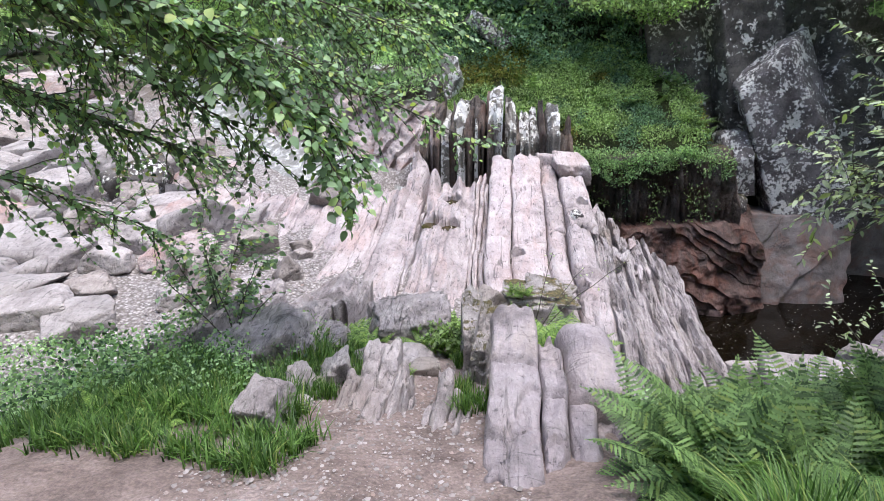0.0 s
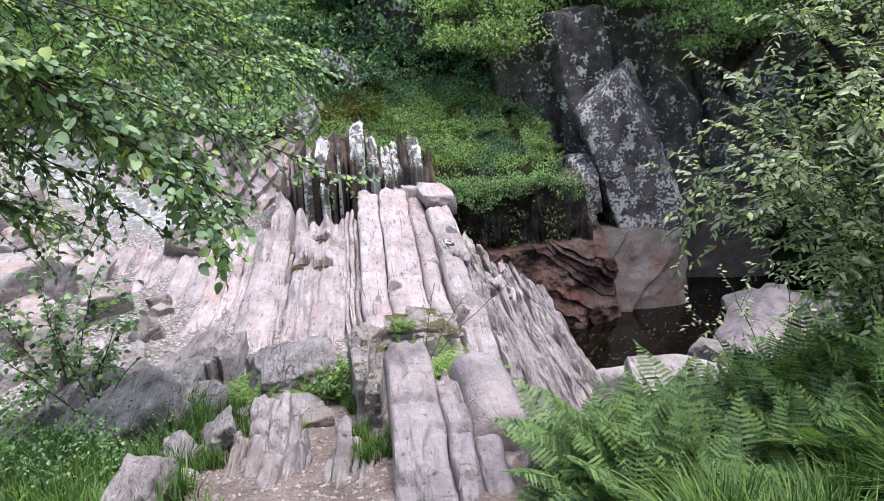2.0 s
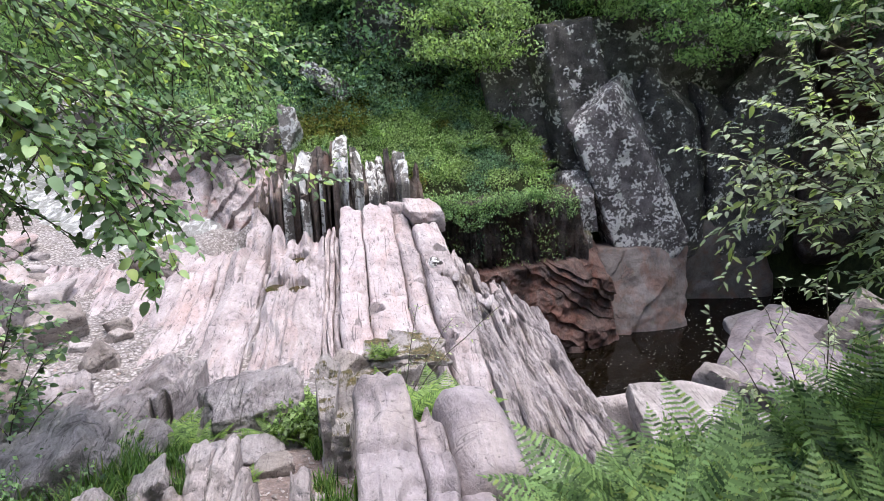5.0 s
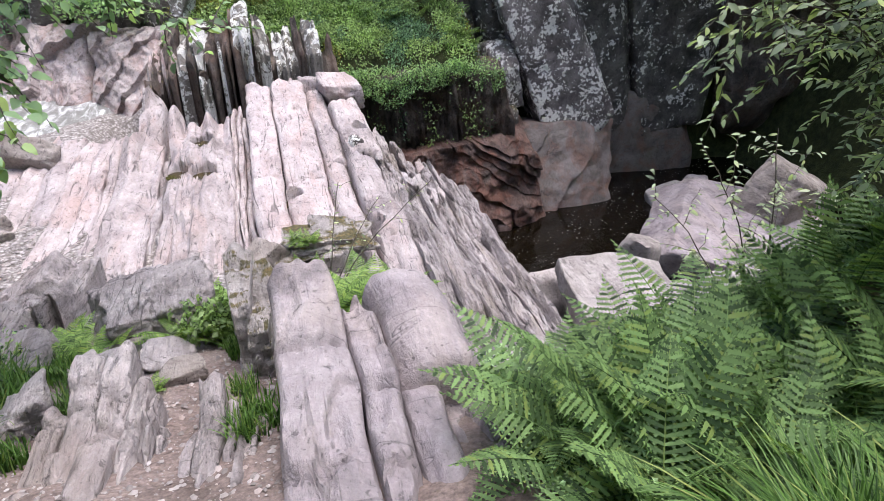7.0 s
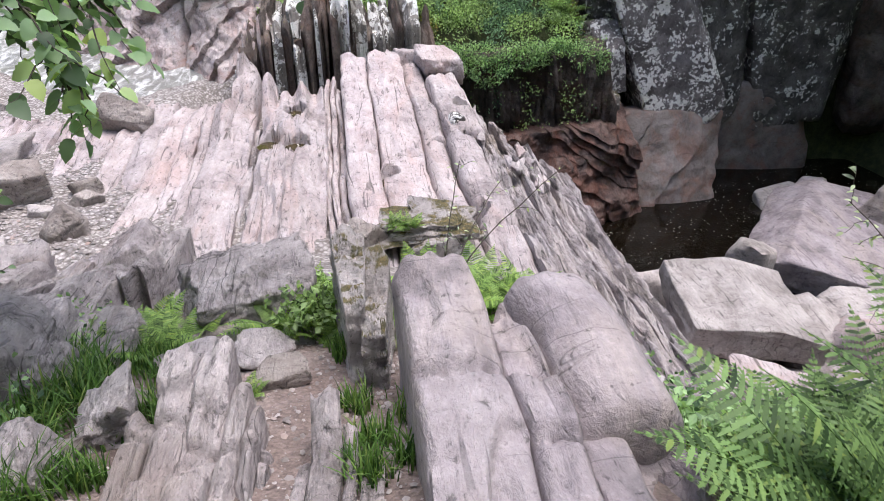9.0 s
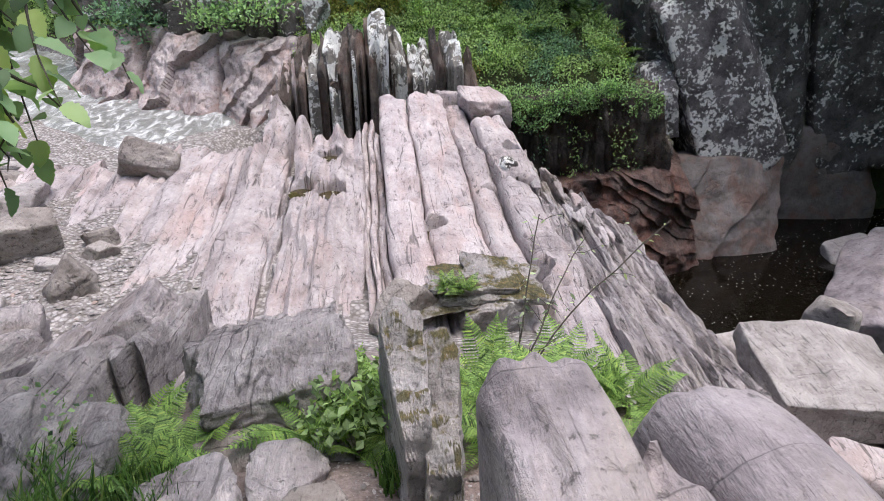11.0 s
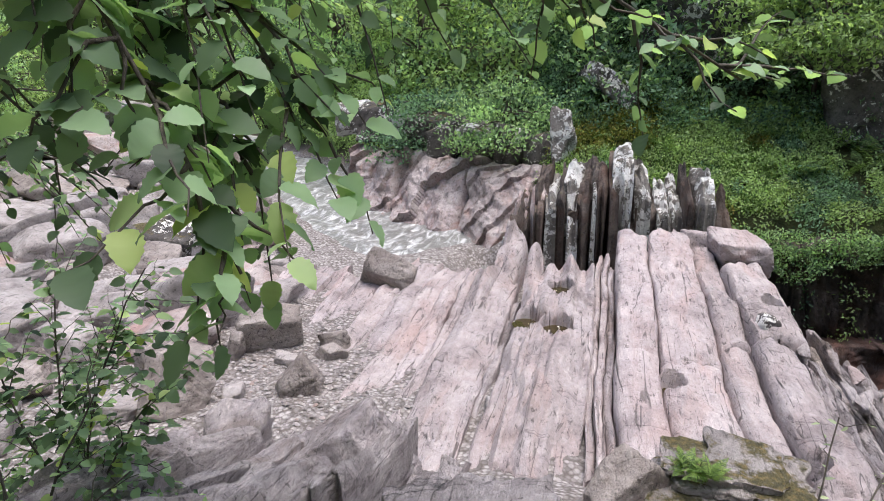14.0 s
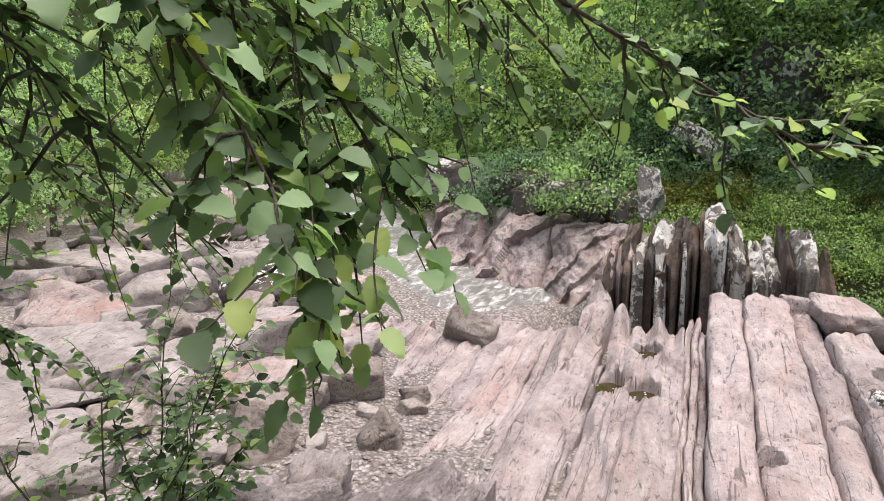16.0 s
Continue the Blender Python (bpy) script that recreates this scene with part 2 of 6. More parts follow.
def ground_material():
    """Trodden gritty soil on the path, gravel by the river, leaf mould and moss on the slopes; picked by place."""
    m, nt, bsdf = mat_start("river_bank_ground")
    pos = nt.nodes.new("ShaderNodeNewGeometry").outputs["Position"]
    xyz = node(nt, "ShaderNodeSeparateXYZ", {"Vector": pos})
    grain = tex(nt, coords(nt, (1, 1, 1)), 55, 4, 0.7)
    blotch = tex(nt, coords(nt, (1, 1, 1)), 2.2, 5, 0.65)
    soil = ramp(nt, blotch, [(0.3, (0.10, 0.075, 0.067)), (0.5, (0.195, 0.150, 0.137)), (0.7, (0.28, 0.225, 0.21))])
    soil = mix(nt, 0.7, soil, ramp(nt, grain, [(0.32, 0.55), (0.52, 1.0), (0.68, 1.45)]), "MULTIPLY")
    cell = node(nt, "ShaderNodeTexVoronoi", {"Vector": coords(nt, (1, 1, 1)), "Scale": 24.0})
    stone = ramp(nt, node(nt, "ShaderNodeSeparateColor", {"Color": cell.outputs["Color"]}).outputs[0], [(0.0, (0.17, 0.15, 0.143)), (0.5, (0.30, 0.272, 0.262)), (1.0, (0.46, 0.425, 0.41))])
    stone = mix(nt, ramp(nt, cell.outputs["Distance"], [(0.35, 0.0), (0.75, 0.8)]), stone, (0.12, 0.10, 0.09))
    wet = node(nt, "ShaderNodeMath", {0: node(nt, "ShaderNodeMath", {0: blotch, 1: 0.7}, operation="MULTIPLY").outputs[0], 1: xyz.outputs[2]}, operation="ADD").outputs[0]
    gravel = node(nt, "ShaderNodeMapRange", {"Value": wet, 1: -1.55, 2: -1.85, 3: 0.0, 4: 1.0}).outputs[0]
    colour = mix(nt, gravel, soil, stone)
    mould = ramp(nt, tex(nt, coords(nt, (1, 1, 1)), 6, 6, 0.7), [(0.3, (0.012, 0.014, 0.006)), (0.5, (0.028, 0.034, 0.012)), (0.65, (0.045, 0.05, 0.018)), (0.8, (0.06, 0.042, 0.025))])
    far = node(nt, "ShaderNodeMapRange", {"Value": xyz.outputs[1], 1: 13.6, 2: 14.4, 3: 0.0, 4: 1.0}).outputs[0]
    edge = node(nt, "ShaderNodeMath", {0: blotch, 1: 1.6, 2: node(nt, "ShaderNodeMath", {0: xyz.outputs[0], 1: 0.8}, operation="SUBTRACT").outputs[0]}, operation="MULTIPLY_ADD").outputs[0]
    right = node(nt, "ShaderNodeMapRange", {"Value": edge, 1: 0.8, 2: 1.15, 3: 0.0, 4: 1.0}).outputs[0]
    left = node(nt, "ShaderNodeMapRange", {"Value": xyz.outputs[0], 1: -12.5, 2: -14.5, 3: 0.0, 4: 1.0}).outputs[0]
    high = node(nt, "ShaderNodeMapRange", {"Value": xyz.outputs[2], 1: -2.1, 2: -1.7, 3: 0.0, 4: 1.0}).outputs[0]
    green = node(nt, "ShaderNodeMath", {0: node(nt, "ShaderNodeMath", {0: far, 1: left}, operation="MAXIMUM").outputs[0], 1: high}, operation="MULTIPLY").outputs[0]
    green = node(nt, "ShaderNodeMath", {0: green, 1: right}, operation="MAXIMUM").outputs[0]
    colour = mix(nt, green, colour, mould)
    nt.links.new(colour, bsdf.inputs["Base Color"])
    bsdf.inputs["Roughness"].default_value = 0.95
    bsdf.inputs["Specular IOR Level"].default_value = 0.2
    bump(nt, bsdf, [(grain, 0.7, 0.02), (cell.outputs["Distance"], 0.5, 0.03), (blotch, 0.6, 0.06)])
    return m


GROUND = ground_material()


def leaf_material(name, dark, light, through=0.35, rough=0.55, yellow=None, gloss=0.25):
    m, nt, bsdf = mat_start(name)
    rnd = nt.nodes.new("ShaderNodeNewGeometry").outputs["Random Per Island"]
    ob = nt.nodes.new("ShaderNodeObjectInfo").outputs["Random"]
    both = node(nt, "ShaderNodeMath", {0: node(nt, "ShaderNodeMath", {0: rnd, 1: ob}, operation="ADD").outputs[0], 1: 1.0}, operation="FRACT").outputs[0]
    colour = ramp(nt, both, [(0.0, dark), (0.85, light), (0.97, yellow or light)])
    patch = tex(nt, coords(nt, (1, 1, 1)), 1.4, 3)
    colour = mix(nt, 0.6, colour, ramp(nt, patch, [(0.3, 0.6), (0.6, 1.15)]), "MULTIPLY")
    nt.links.new(colour, bsdf.inputs["Base Color"])
    bsdf.inputs["Roughness"].default_value = rough
    bsdf.inputs["Specular IOR Level"].default_value = gloss
    back = node(nt, "ShaderNodeBsdfTranslucent", {"Color": mix(nt, 0.7, colour, (1.5, 1.7, 0.6), "MULTIPLY")})
    out = nt.nodes["Material Output"]
    mixer = node(nt, "ShaderNodeMixShader", {0: through, 1: bsdf.outputs[0], 2: back.outputs[0]})
    nt.links.new(mixer.outputs[0], out.inputs[0])
    return m


HAZEL = leaf_material("hazel_leaf", (0.030, 0.054, 0.031), (0.373, 0.531, 0.317), 0.44, 0.45, (0.44, 0.52, 0.17), 0.26)
WILLOW = leaf_material("willow_leaf", (0.068, 0.100, 0.059), (0.484, 0.555, 0.371), 0.42, 0.42, (0.36, 0.42, 0.17), 0.45)
WOOD_LEAF = leaf_material("woodland_leaf", (0.040, 0.080, 0.048), (0.445, 0.620, 0.340), 0.46, 0.55)
BRIGHT_LEAF = leaf_material("bright_leaf", (0.060, 0.093, 0.042), (0.461, 0.601, 0.294), 0.48, 0.55)
DARK_LEAF = leaf_material("dark_leaf", (0.024, 0.047, 0.036), (0.254, 0.407, 0.270), 0.42, 0.5)
FERN = leaf_material("fern_frond", (0.020, 0.042, 0.014), (0.207, 0.325, 0.119), 0.38, 0.5, (0.19, 0.25, 0.07))
# lit copy of the fern colour: stronger light is put into its yellower green
LIT_FERN = leaf_material("lit_fern_frond", (0.033, 0.066, 0.018), (0.294, 0.452, 0.120), 0.35, 0.5, (0.355, 0.445, 0.105))
GRASS = leaf_material("grass_blade", (0.015, 0.043, 0.008), (0.137, 0.245, 0.061), 0.33, 0.45, (0.24, 0.29, 0.09), 0.25)
MOSS = leaf_material("moss_cushion", (0.037, 0.052, 0.011), (0.280, 0.302, 0.069), 0.2, 0.8, (0.312, 0.221, 0.065))


def bark_material(name, dark, light):
    m, nt, bsdf = mat_start(name)
    t = tex(nt, coords(nt, (9, 9, 2)), 4, 5, 0.7)
    nt.links.new(ramp(nt, t, [(0.3, dark), (0.7, light)]), bsdf.inputs["Base Color"])
    bsdf.inputs["Roughness"].default_value = 0.85
    bump(nt, bsdf, [(t, 0.8, 0.02)])
    return m


BARK = bark_material("dark_bark", (0.035, 0.028, 0.022), (0.12, 0.10, 0.08))


def water_material(name, colour, rough, wave, foam=0.0):
    m, nt, bsdf = mat_start(name)
    ripple = tex(nt, coords(nt, (1, 1, 1)), wave, 4, 0.55, 0.5)
    base = colour
    if foam:
        flow = node(nt, "ShaderNodeMapping", {"Vector": nt.nodes.new("ShaderNodeNewGeometry").outputs["Position"], "Rotation": (0, 0, radians(-43)), "Scale": (2.6, 0.9, 1)}).outputs[0]
        f = tex(nt, flow, 2.4, 8, 0.72, 0.9)
        mask = ramp(nt, f, [(0.47, 0.0), (0.57, 0.45), (0.70, 1.0)])
        nt.links.new(mix(nt, mask, colour, (0.78, 0.78, 0.78)), bsdf.inputs["Base Color"])
        nt.links.new(ramp(nt, mask, [(0.0, rough), (1.0, 0.8)]), bsdf.inputs["Roughness"])
    else:
        flecks = node(nt, "ShaderNodeTexVoronoi", {"Vector": coords(nt, (1, 1, 1)), "Scale": 10.0})
        where = tex(nt, coords(nt, (1, 1, 1)), 0.9, 3)
        near = node(nt, "ShaderNodeMath", {0: ramp(nt, flecks.outputs["Distance"], [(0.09, 1.0), (0.14, 0.0)]), 1: ramp(nt, where, [(0.40, 0.0), (0.52, 1.0)])}, operation="MULTIPLY").outputs[0]
        nt.links.new(mix(nt, near, base, (0.7, 0.68, 0.62)), bsdf.inputs["Base Color"])
        bsdf.inputs["Roughness"].default_value = rough
    bsdf.inputs["IOR"].default_value = 1.33
    bump(nt, bsdf, [(ripple, 0.35 if foam else 0.12, 0.05)])
    return m


POOL = water_material("peaty_pool_water", (0.005, 0.0035, 0.002), 0.05, 5.0)
RAPIDS = water_material("rapid_river_water", (0.17, 0.165, 0.155), 0.3, 7.0, foam=1.0)
# rain water in the hump's holes, painted shade in the slab's
PUDDLE_AND_SHADE = water_material("brown_rain_water_and_hole_shade", (0.045, 0.033, 0.013), 0.15, 2.0)


# ---- the lie of the land ----
def river_frame(u, w):
    """Distance to the right of the river's middle line, and distance upstream."""
    return (u + 7) * 0.73 + (w - 13) * 0.68, -(u + 7) * 0.68 + (w - 13) * 0.73


def land(u, w):
    u, w = np.asarray(u, float), np.asarray(w, float)
    # the last term raises unseen ground behind the path to close off low sky
    near = np.where(w > 0, 0.05 - 0.35 * w, 0.05 - 0.12 * w) + 0.55 * np.maximum(-1.6 - w, 0)
    near = near - 0.9 * sm(-2.2, -4.2, u) * sm(0, 4, w)
    near = np.maximum(near, -2.52)
    near = near - 2.7 * sm(1.0, 3.0, u) * sm(2.6, 8, w) - 0.5 * sm(0.9, 1.6, u) * sm(2.8, 4.5, w)
    near = near + 0.55 * sm(1.7, 2.9, u) * (1 - sm(1.5, 4.2, w)) + 0.5 * sm(7, 14, u) * (1 - sm(5, 9, w)) * 4
    d, s = river_frame(u, w)
    bed = -2.5 + 0.04 * np.maximum(s, 0)
    z = near
    z = np.where((d < -6.5), np.maximum(z, bed + 0.55 * (-6.5 - d)), np.maximum(z, np.where(u < 1.2, bed, -9)))
    # pool in the gorge
    pool = sm(2.6, 3.6, u) * sm(8.8, 10.2, w)
    z = z * (1 - pool) - 6.3 * pool
    # channel behind the slab
    ch = sm(-3.0, -2.0, u) * sm(11.9, 12.4, w)
    z = z * (1 - ch) + np.minimum(z, -3.3) * ch
    # river channel
    chan = sm(1.7 + 0.6 * sm(4, 10, s), 2.3 + 0.6 * sm(4, 10, s), d) * (1 - sm(4.6, 5.2, d)) * sm(-2.5, -0.5, s)
    z = z - 0.35 * chan
    # far bank: mossy shelf, then wooded slope
    shelf = -2.0 + 0.48 * (w - 13.9) + 0.32 * np.maximum(w - 17.2, 0)
    far = sm(13.95, 14.3, w) * sm(-3.2, -1.2, u) * (1 - sm(4.6, 5.4, u))
    z = z * (1 - far) + shelf * far
    face = sm(15.6, 16.8, w) * sm(4.6, 5.4, u)
    z = z * (1 - face) + (0.6 + 0.75 * (w - 16)) * face
    wall = sm(12.5, 15.5, u) * sm(6, 9, w)
    z = np.maximum(z, z * (1 - wall) + (1.5 + 0.6 * (u - 14)) * wall)
    bankr = sm(4.5, 5.2, d) * (1 - sm(-3.2, -1.2, u)) * sm(-3.0, 0.0, s)
    z = z * (1 - bankr) + (bed + 0.62 * (d - 4.5)) * bankr
    z = z + 0.5 * np.maximum(s - 48, 0)
    top = 38 + 6 * vn(u * 0.03, w * 0.03, 0, 5)
    z = np.where(z > top, top + (z - top) * 0.05, z)
    rough = 0.05 * fbm(u * 1.3, w * 1.3, 0, 3) + 0.012 * fbm(u * 9, w * 9, 0, 4, 3)
    return z + rough * (1 + 3 * sm(14, 20, np.hypot(u, w - 3)))


def axis_steps(lo, hi, step, limit, grow=1.13):
    mid = list(np.arange(lo, hi, step))
    up, s = [hi], step
    while up[-1] < limit:
        s *= grow
        up.append(up[-1] + s)
    down, s = [lo], step
    while down[-1] > -limit:
        s *= grow
        down.append(down[-1] - s)
    return np.array(sorted(set(down[1:])) + mid + up)


def grid_quads(nx, ny):
    i = np.arange((nx - 1) * (ny - 1))
    a = (i // (ny - 1)) * ny + i % (ny - 1)
    return np.stack([a, a + ny, a + ny + 1, a + 1], 1)


def build_ground():
    xs, ys = axis_steps(-9, 9, 0.1, 420), axis_steps(0.5, 18, 0.1, 420)
    gx, gy = np.meshgrid(xs, ys, indexing="ij")
    me = tri_mesh("ground", np.stack([gx, gy, land(gx, gy)], -1).reshape(-1, 3), grid_quads(len(xs), len(ys)), GROUND)
    tagged(new("ground", me), "gritty path soil, river gravel and mossy wooded slopes", "ground", kind="structure")


build_ground()


def water_sheet(name, me_mat, label, xs, ys, zfun, keep=None):
    gx, gy = np.meshgrid(xs, ys, indexing="ij")
    quads = grid_quads(len(xs), len(ys))
    v = np.stack([gx, gy, zfun(gx, gy)], -1).reshape(-1, 3)
    if keep is not None:
        ok = keep(v[:, 0], v[:, 1])
        quads = quads[ok[quads].all(1)]
    return tagged(new(name, tri_mesh(name, v, quads, me_mat)), label, "water", kind="structure")


water_sheet("water_pool", POOL, "dark peaty pool with floating foam flecks in the gorge", np.linspace(1.8, 15, 30), np.linspace(8.6, 17, 20), lambda u, w: 0 * u - 5.45)


def river_z(u, w):
    d, s = river_frame(u, w)
    return -2.5 + 0.04 * np.maximum(s, 0) + 0.07 * fbm(d * 2.2, s * 1.2, 0, 8, 3) - 0.6 * sm(-1.0, -3.5, s) - 0.10


def in_river(u, w):
    d, s = river_frame(u, w)
    return (d > 1.6 + 0.6 * np.clip((s - 4) / 6, 0, 1)) & (d < 5.4) & (s > -4.2) & (s < 75)


water_sheet("water_river", RAPIDS, "fast shallow river with white rapids over rock", np.arange(-40, -0.5, 0.17), np.arange(10.5, 52, 0.17), river_z, in_river)


# ---- bedrock: beds that stand on edge and run away along y ----
def bed(label, u0, u1, w0, w1, z0, z1, base, seed, material, name="rock_bed", groove=0.03, fine=14.0, jag=(0.15, 0.15), lump=0.04, tilt=0.0, edge=0.05, wobble=0.045,
        holes=(), steps=(), hump=0.0, du=0.028, dw=0.06, category="rock", group="beds of the bedrock", peak=0.0, pull=(1.0, 1.0), lean=0.0, joint=None, chips=0.0, wear=0.014, dome=0.09, notch=0.02):
    """One upright bed: a strip with a grooved top, ragged ends, cross cracks (steps: (w, drop)) and scour holes (u, w, radius, depth)."""
    nu, nw = max(6, int((u1 - u0) / du)), max(8, int((w1 - w0) / dw))
    s, t = np.meshgrid(np.linspace(0, 1, nu), np.linspace(0, 1, nw), indexing="ij")
    col = u0 + s * (u1 - u0)
    j0 = jag[0] * (vn(col * 7, 0.3, seed, seed) + 0.6 * vn(col * 21, 1.3, seed, seed + 1))
    j1 = jag[1] * (vn(col * 7, 5.3, seed, seed + 2) + 0.6 * vn(col * 21, 6.3, seed, seed + 3))
    w = (w0 + j0) + t * ((w1 + j1) - (w0 + j0))
    mid = u0 + 0.5 * (u1 - u0)
    squeeze = pull[0] + (pull[1] - pull[0]) * t
    u = mid + (col - mid) * squeeze + wobble * (vn(w * 1.1, 0.5, 3, joint or seed + 4) + 0.35 * vn(w * 4.3, 0.5, 4, joint or seed + 4))
    z = z0 + (z1 - z0) * t + tilt * (s - 0.5) + hump * np.sin(np.pi * t) - dome * (u1 - u0) * (2 * s - 1) ** 2
    z = z + wear * (vn(col * 3.5, w * 1.7, seed, seed + 16) + 0.5 * vn(col * 9, w * 4.5, seed, seed + 17))
    z = z + groove * (vn(col * fine, w * 0.9, seed, seed + 6) + 0.6 * vn(col * fine * 2.6, w * 2.4, seed, seed + 7))
    z = z + lump * fbm(u * 1.6, w * 0.9, seed, seed + 8, 4)
    z = z + peak * sm(0.72, 1.0, t) * vn(col * 6, 3.1, seed, seed + 9)
    z = z - chips * sm(0.15, 0.7, vn(col * 5, w * 2.2, seed, seed + 14)) - 0.5 * chips * sm(0.2, 0.6, vn(col * 14, w * 5, seed, seed + 15))
    broken = vn(col * 2.6 + 0.8 * vn(w * 3, col * 4, 0, seed + 20), w * 1.3, seed, seed + 18)
    z = z - notch * (sm(0.26, 0.33, broken) + 0.6 * sm(0.45, 0.5, vn(col * 6, w * 2.6, seed, seed + 19)))
    u = u + lean * (z - base)
    width = u1 - u0
    d = np.minimum(s, 1 - s) * width
    r = min(edge, width * 0.45)
    k = np.clip(1 - d / r, 0, 1)
    z = z - r * (1 - np.sqrt(np.maximum(0, 1 - k * k))) * 0.9
    de = np.minimum(t * (w1 - w0), (1 - t) * (w1 - w0))
    k = np.clip(1 - de / 0.06, 0, 1)
    z = z - min(0.08, edge) * k * k
    for at, drop in steps:
        near = at + 0.06 * vn(col * 5, at, seed, seed + 10)
        z = z - 0.045 * np.exp(-(((w - near) / 0.022) ** 2)) + drop * sm(-0.05, 0.05, w - near)
    for hu, hw, rad, deep in holes:
        q = np.hypot(u - hu, (w - hw) * 0.8) / rad
        z = z - deep * (1 - sm(0.78, 1.05, q))
    top = np.stack([u, w, z], -1)
    # walls: the border is let down to the base in three rough steps
    ring = np.concatenate([top[:, 0], top[-1, 1:], top[::-1, -1][1:], top[0, ::-1][1:-1]])
    centre = np.array([mid, 0.5 * (w0 + w1), 0])
    rows_ = [ring]
    for n in range(1, 4):
        low = ring.copy()
        low[:, 2] = ring[:, 2] + (base - ring[:, 2]) * (n / 3)
        out = 0.03 * vn(ring[:, 0] * 9, ring[:, 1] * 3, n * 1.7, seed + 11) - 0.012
        side = np.sign(ring[:, 0] - mid)
        low[:, 0] += side * out
        low[:, 1] += 0.06 * vn(ring[:, 0] * 8, ring[:, 1] * 8, n * 2.3, seed + 12)
        rows_.append(low)
    verts = np.concatenate([top.reshape(-1, 3)] + rows_[1:])
    quads = grid_quads(nu, nw)
    idx = np.arange(nu * nw).reshape(nu, nw)
    ring_i = np.concatenate([idx[:, 0], idx[-1, 1:], idx[::-1, -1][1:], idx[0, ::-1][1:-1]])
    m = len(ring_i)
    layers = [ring_i] + [nu * nw + n * m + np.arange(m) for n in range(3)]
    walls = []
    for a, b in zip(layers, layers[1:]):
        walls.append(np.stack([a, np.roll(a, -1), np.roll(b, -1), b], 1)[:, ::-1])
    me = tri_mesh(name, verts, np.concatenate([quads] + walls), material)
    me.set_sharp_from_angle(angle=radians(48))
    return tagged(new(name, me), label, category, group)


def rock(name, label, at, size, seed, material, turn=(0, 0, 0), cuts=6, bevel=12.0, rough=0.05, detail=5, planes=(), group="", category="rock", square=1.0):
    """An angular boulder: a box of planes trimmed by further planes, with softened edges and a worn surface."""
    rng = random.Random(seed)
    bm = bmesh.new()
    bmesh.ops.create_icosphere(bm, subdivisions=detail, radius=1.0)
    me = bpy.data.meshes.new(name)
    bm.to_mesh(me)
    bm.free()
    dirs = np.array([v.co[:] for v in me.vertices])
    half = np.array(size) / 2
    normals = [np.eye(3)[k] * sgn for k in range(3) for sgn in (1, -1)]
    dist = [half[k] for k in range(3) for sgn in (1, -1)]
    for p in range(6):
        tiltv = np.array([rng.uniform(-0.34, 0.34) * square for _ in range(3)])
        normals[p] = normals[p] + tiltv
        normals[p] = normals[p] / np.linalg.norm(normals[p])
    for _ in range(cuts):
        v = np.array([rng.gauss(0, 1) for _ in range(3)])
        v = v / half
        v /= np.linalg.norm(v)
        reach = np.abs(v * half).sum()
        normals.append(v)
        dist.append(reach * rng.uniform(0.52, 0.8))
    for v, far in planes:
        v = np.array(v, float)
        normals.append(v / np.linalg.norm(v))
        dist.append(far)
    scaled = dirs * half
    length = np.linalg.norm(scaled, axis=1, keepdims=True)
    way = scaled / length
    inv = np.maximum(way @ np.array(normals).T, 1e-6) / np.array(dist)
    r = 1.0 / (np.power(inv, bevel * 2).sum(1) ** (1 / (bevel * 2)))
    p = way * r[:, None]
    big = max(size)
    q = p / big * 4
    layer = vn(q[:, 0] * 1.2, q[:, 1] * 1.2, q[:, 2] * 6, seed + 5)
    chip = np.maximum(0, np.abs(vn(q[:, 0] * 2.2, q[:, 1] * 2.2, q[:, 2] * 2.2, seed + 7)) - 0.25)
    p = p * (1 + 1.3 * rough * fbm(q[:, 0], q[:, 1], q[:, 2], seed, 4) + 0.35 * rough * layer - 1.1 * rough * chip)[:, None]
    p = p + way * (rough * 0.2 * big * fbm(q[:, 0] * 4, q[:, 1] * 4, q[:, 2] * 4, seed + 3, 3)[:, None])
    me.vertices.foreach_set("co", p.astype(np.float32).ravel())
    me.polygons.foreach_set("use_smooth", [True] * len(me.polygons))
    me.materials.append(material)
    me.update()
    me.set_sharp_from_angle(angle=radians(55))
    ob = new(name, me)
    ob.matrix_basis = pose(*at, *turn)
    return tagged(ob, label, category, group)


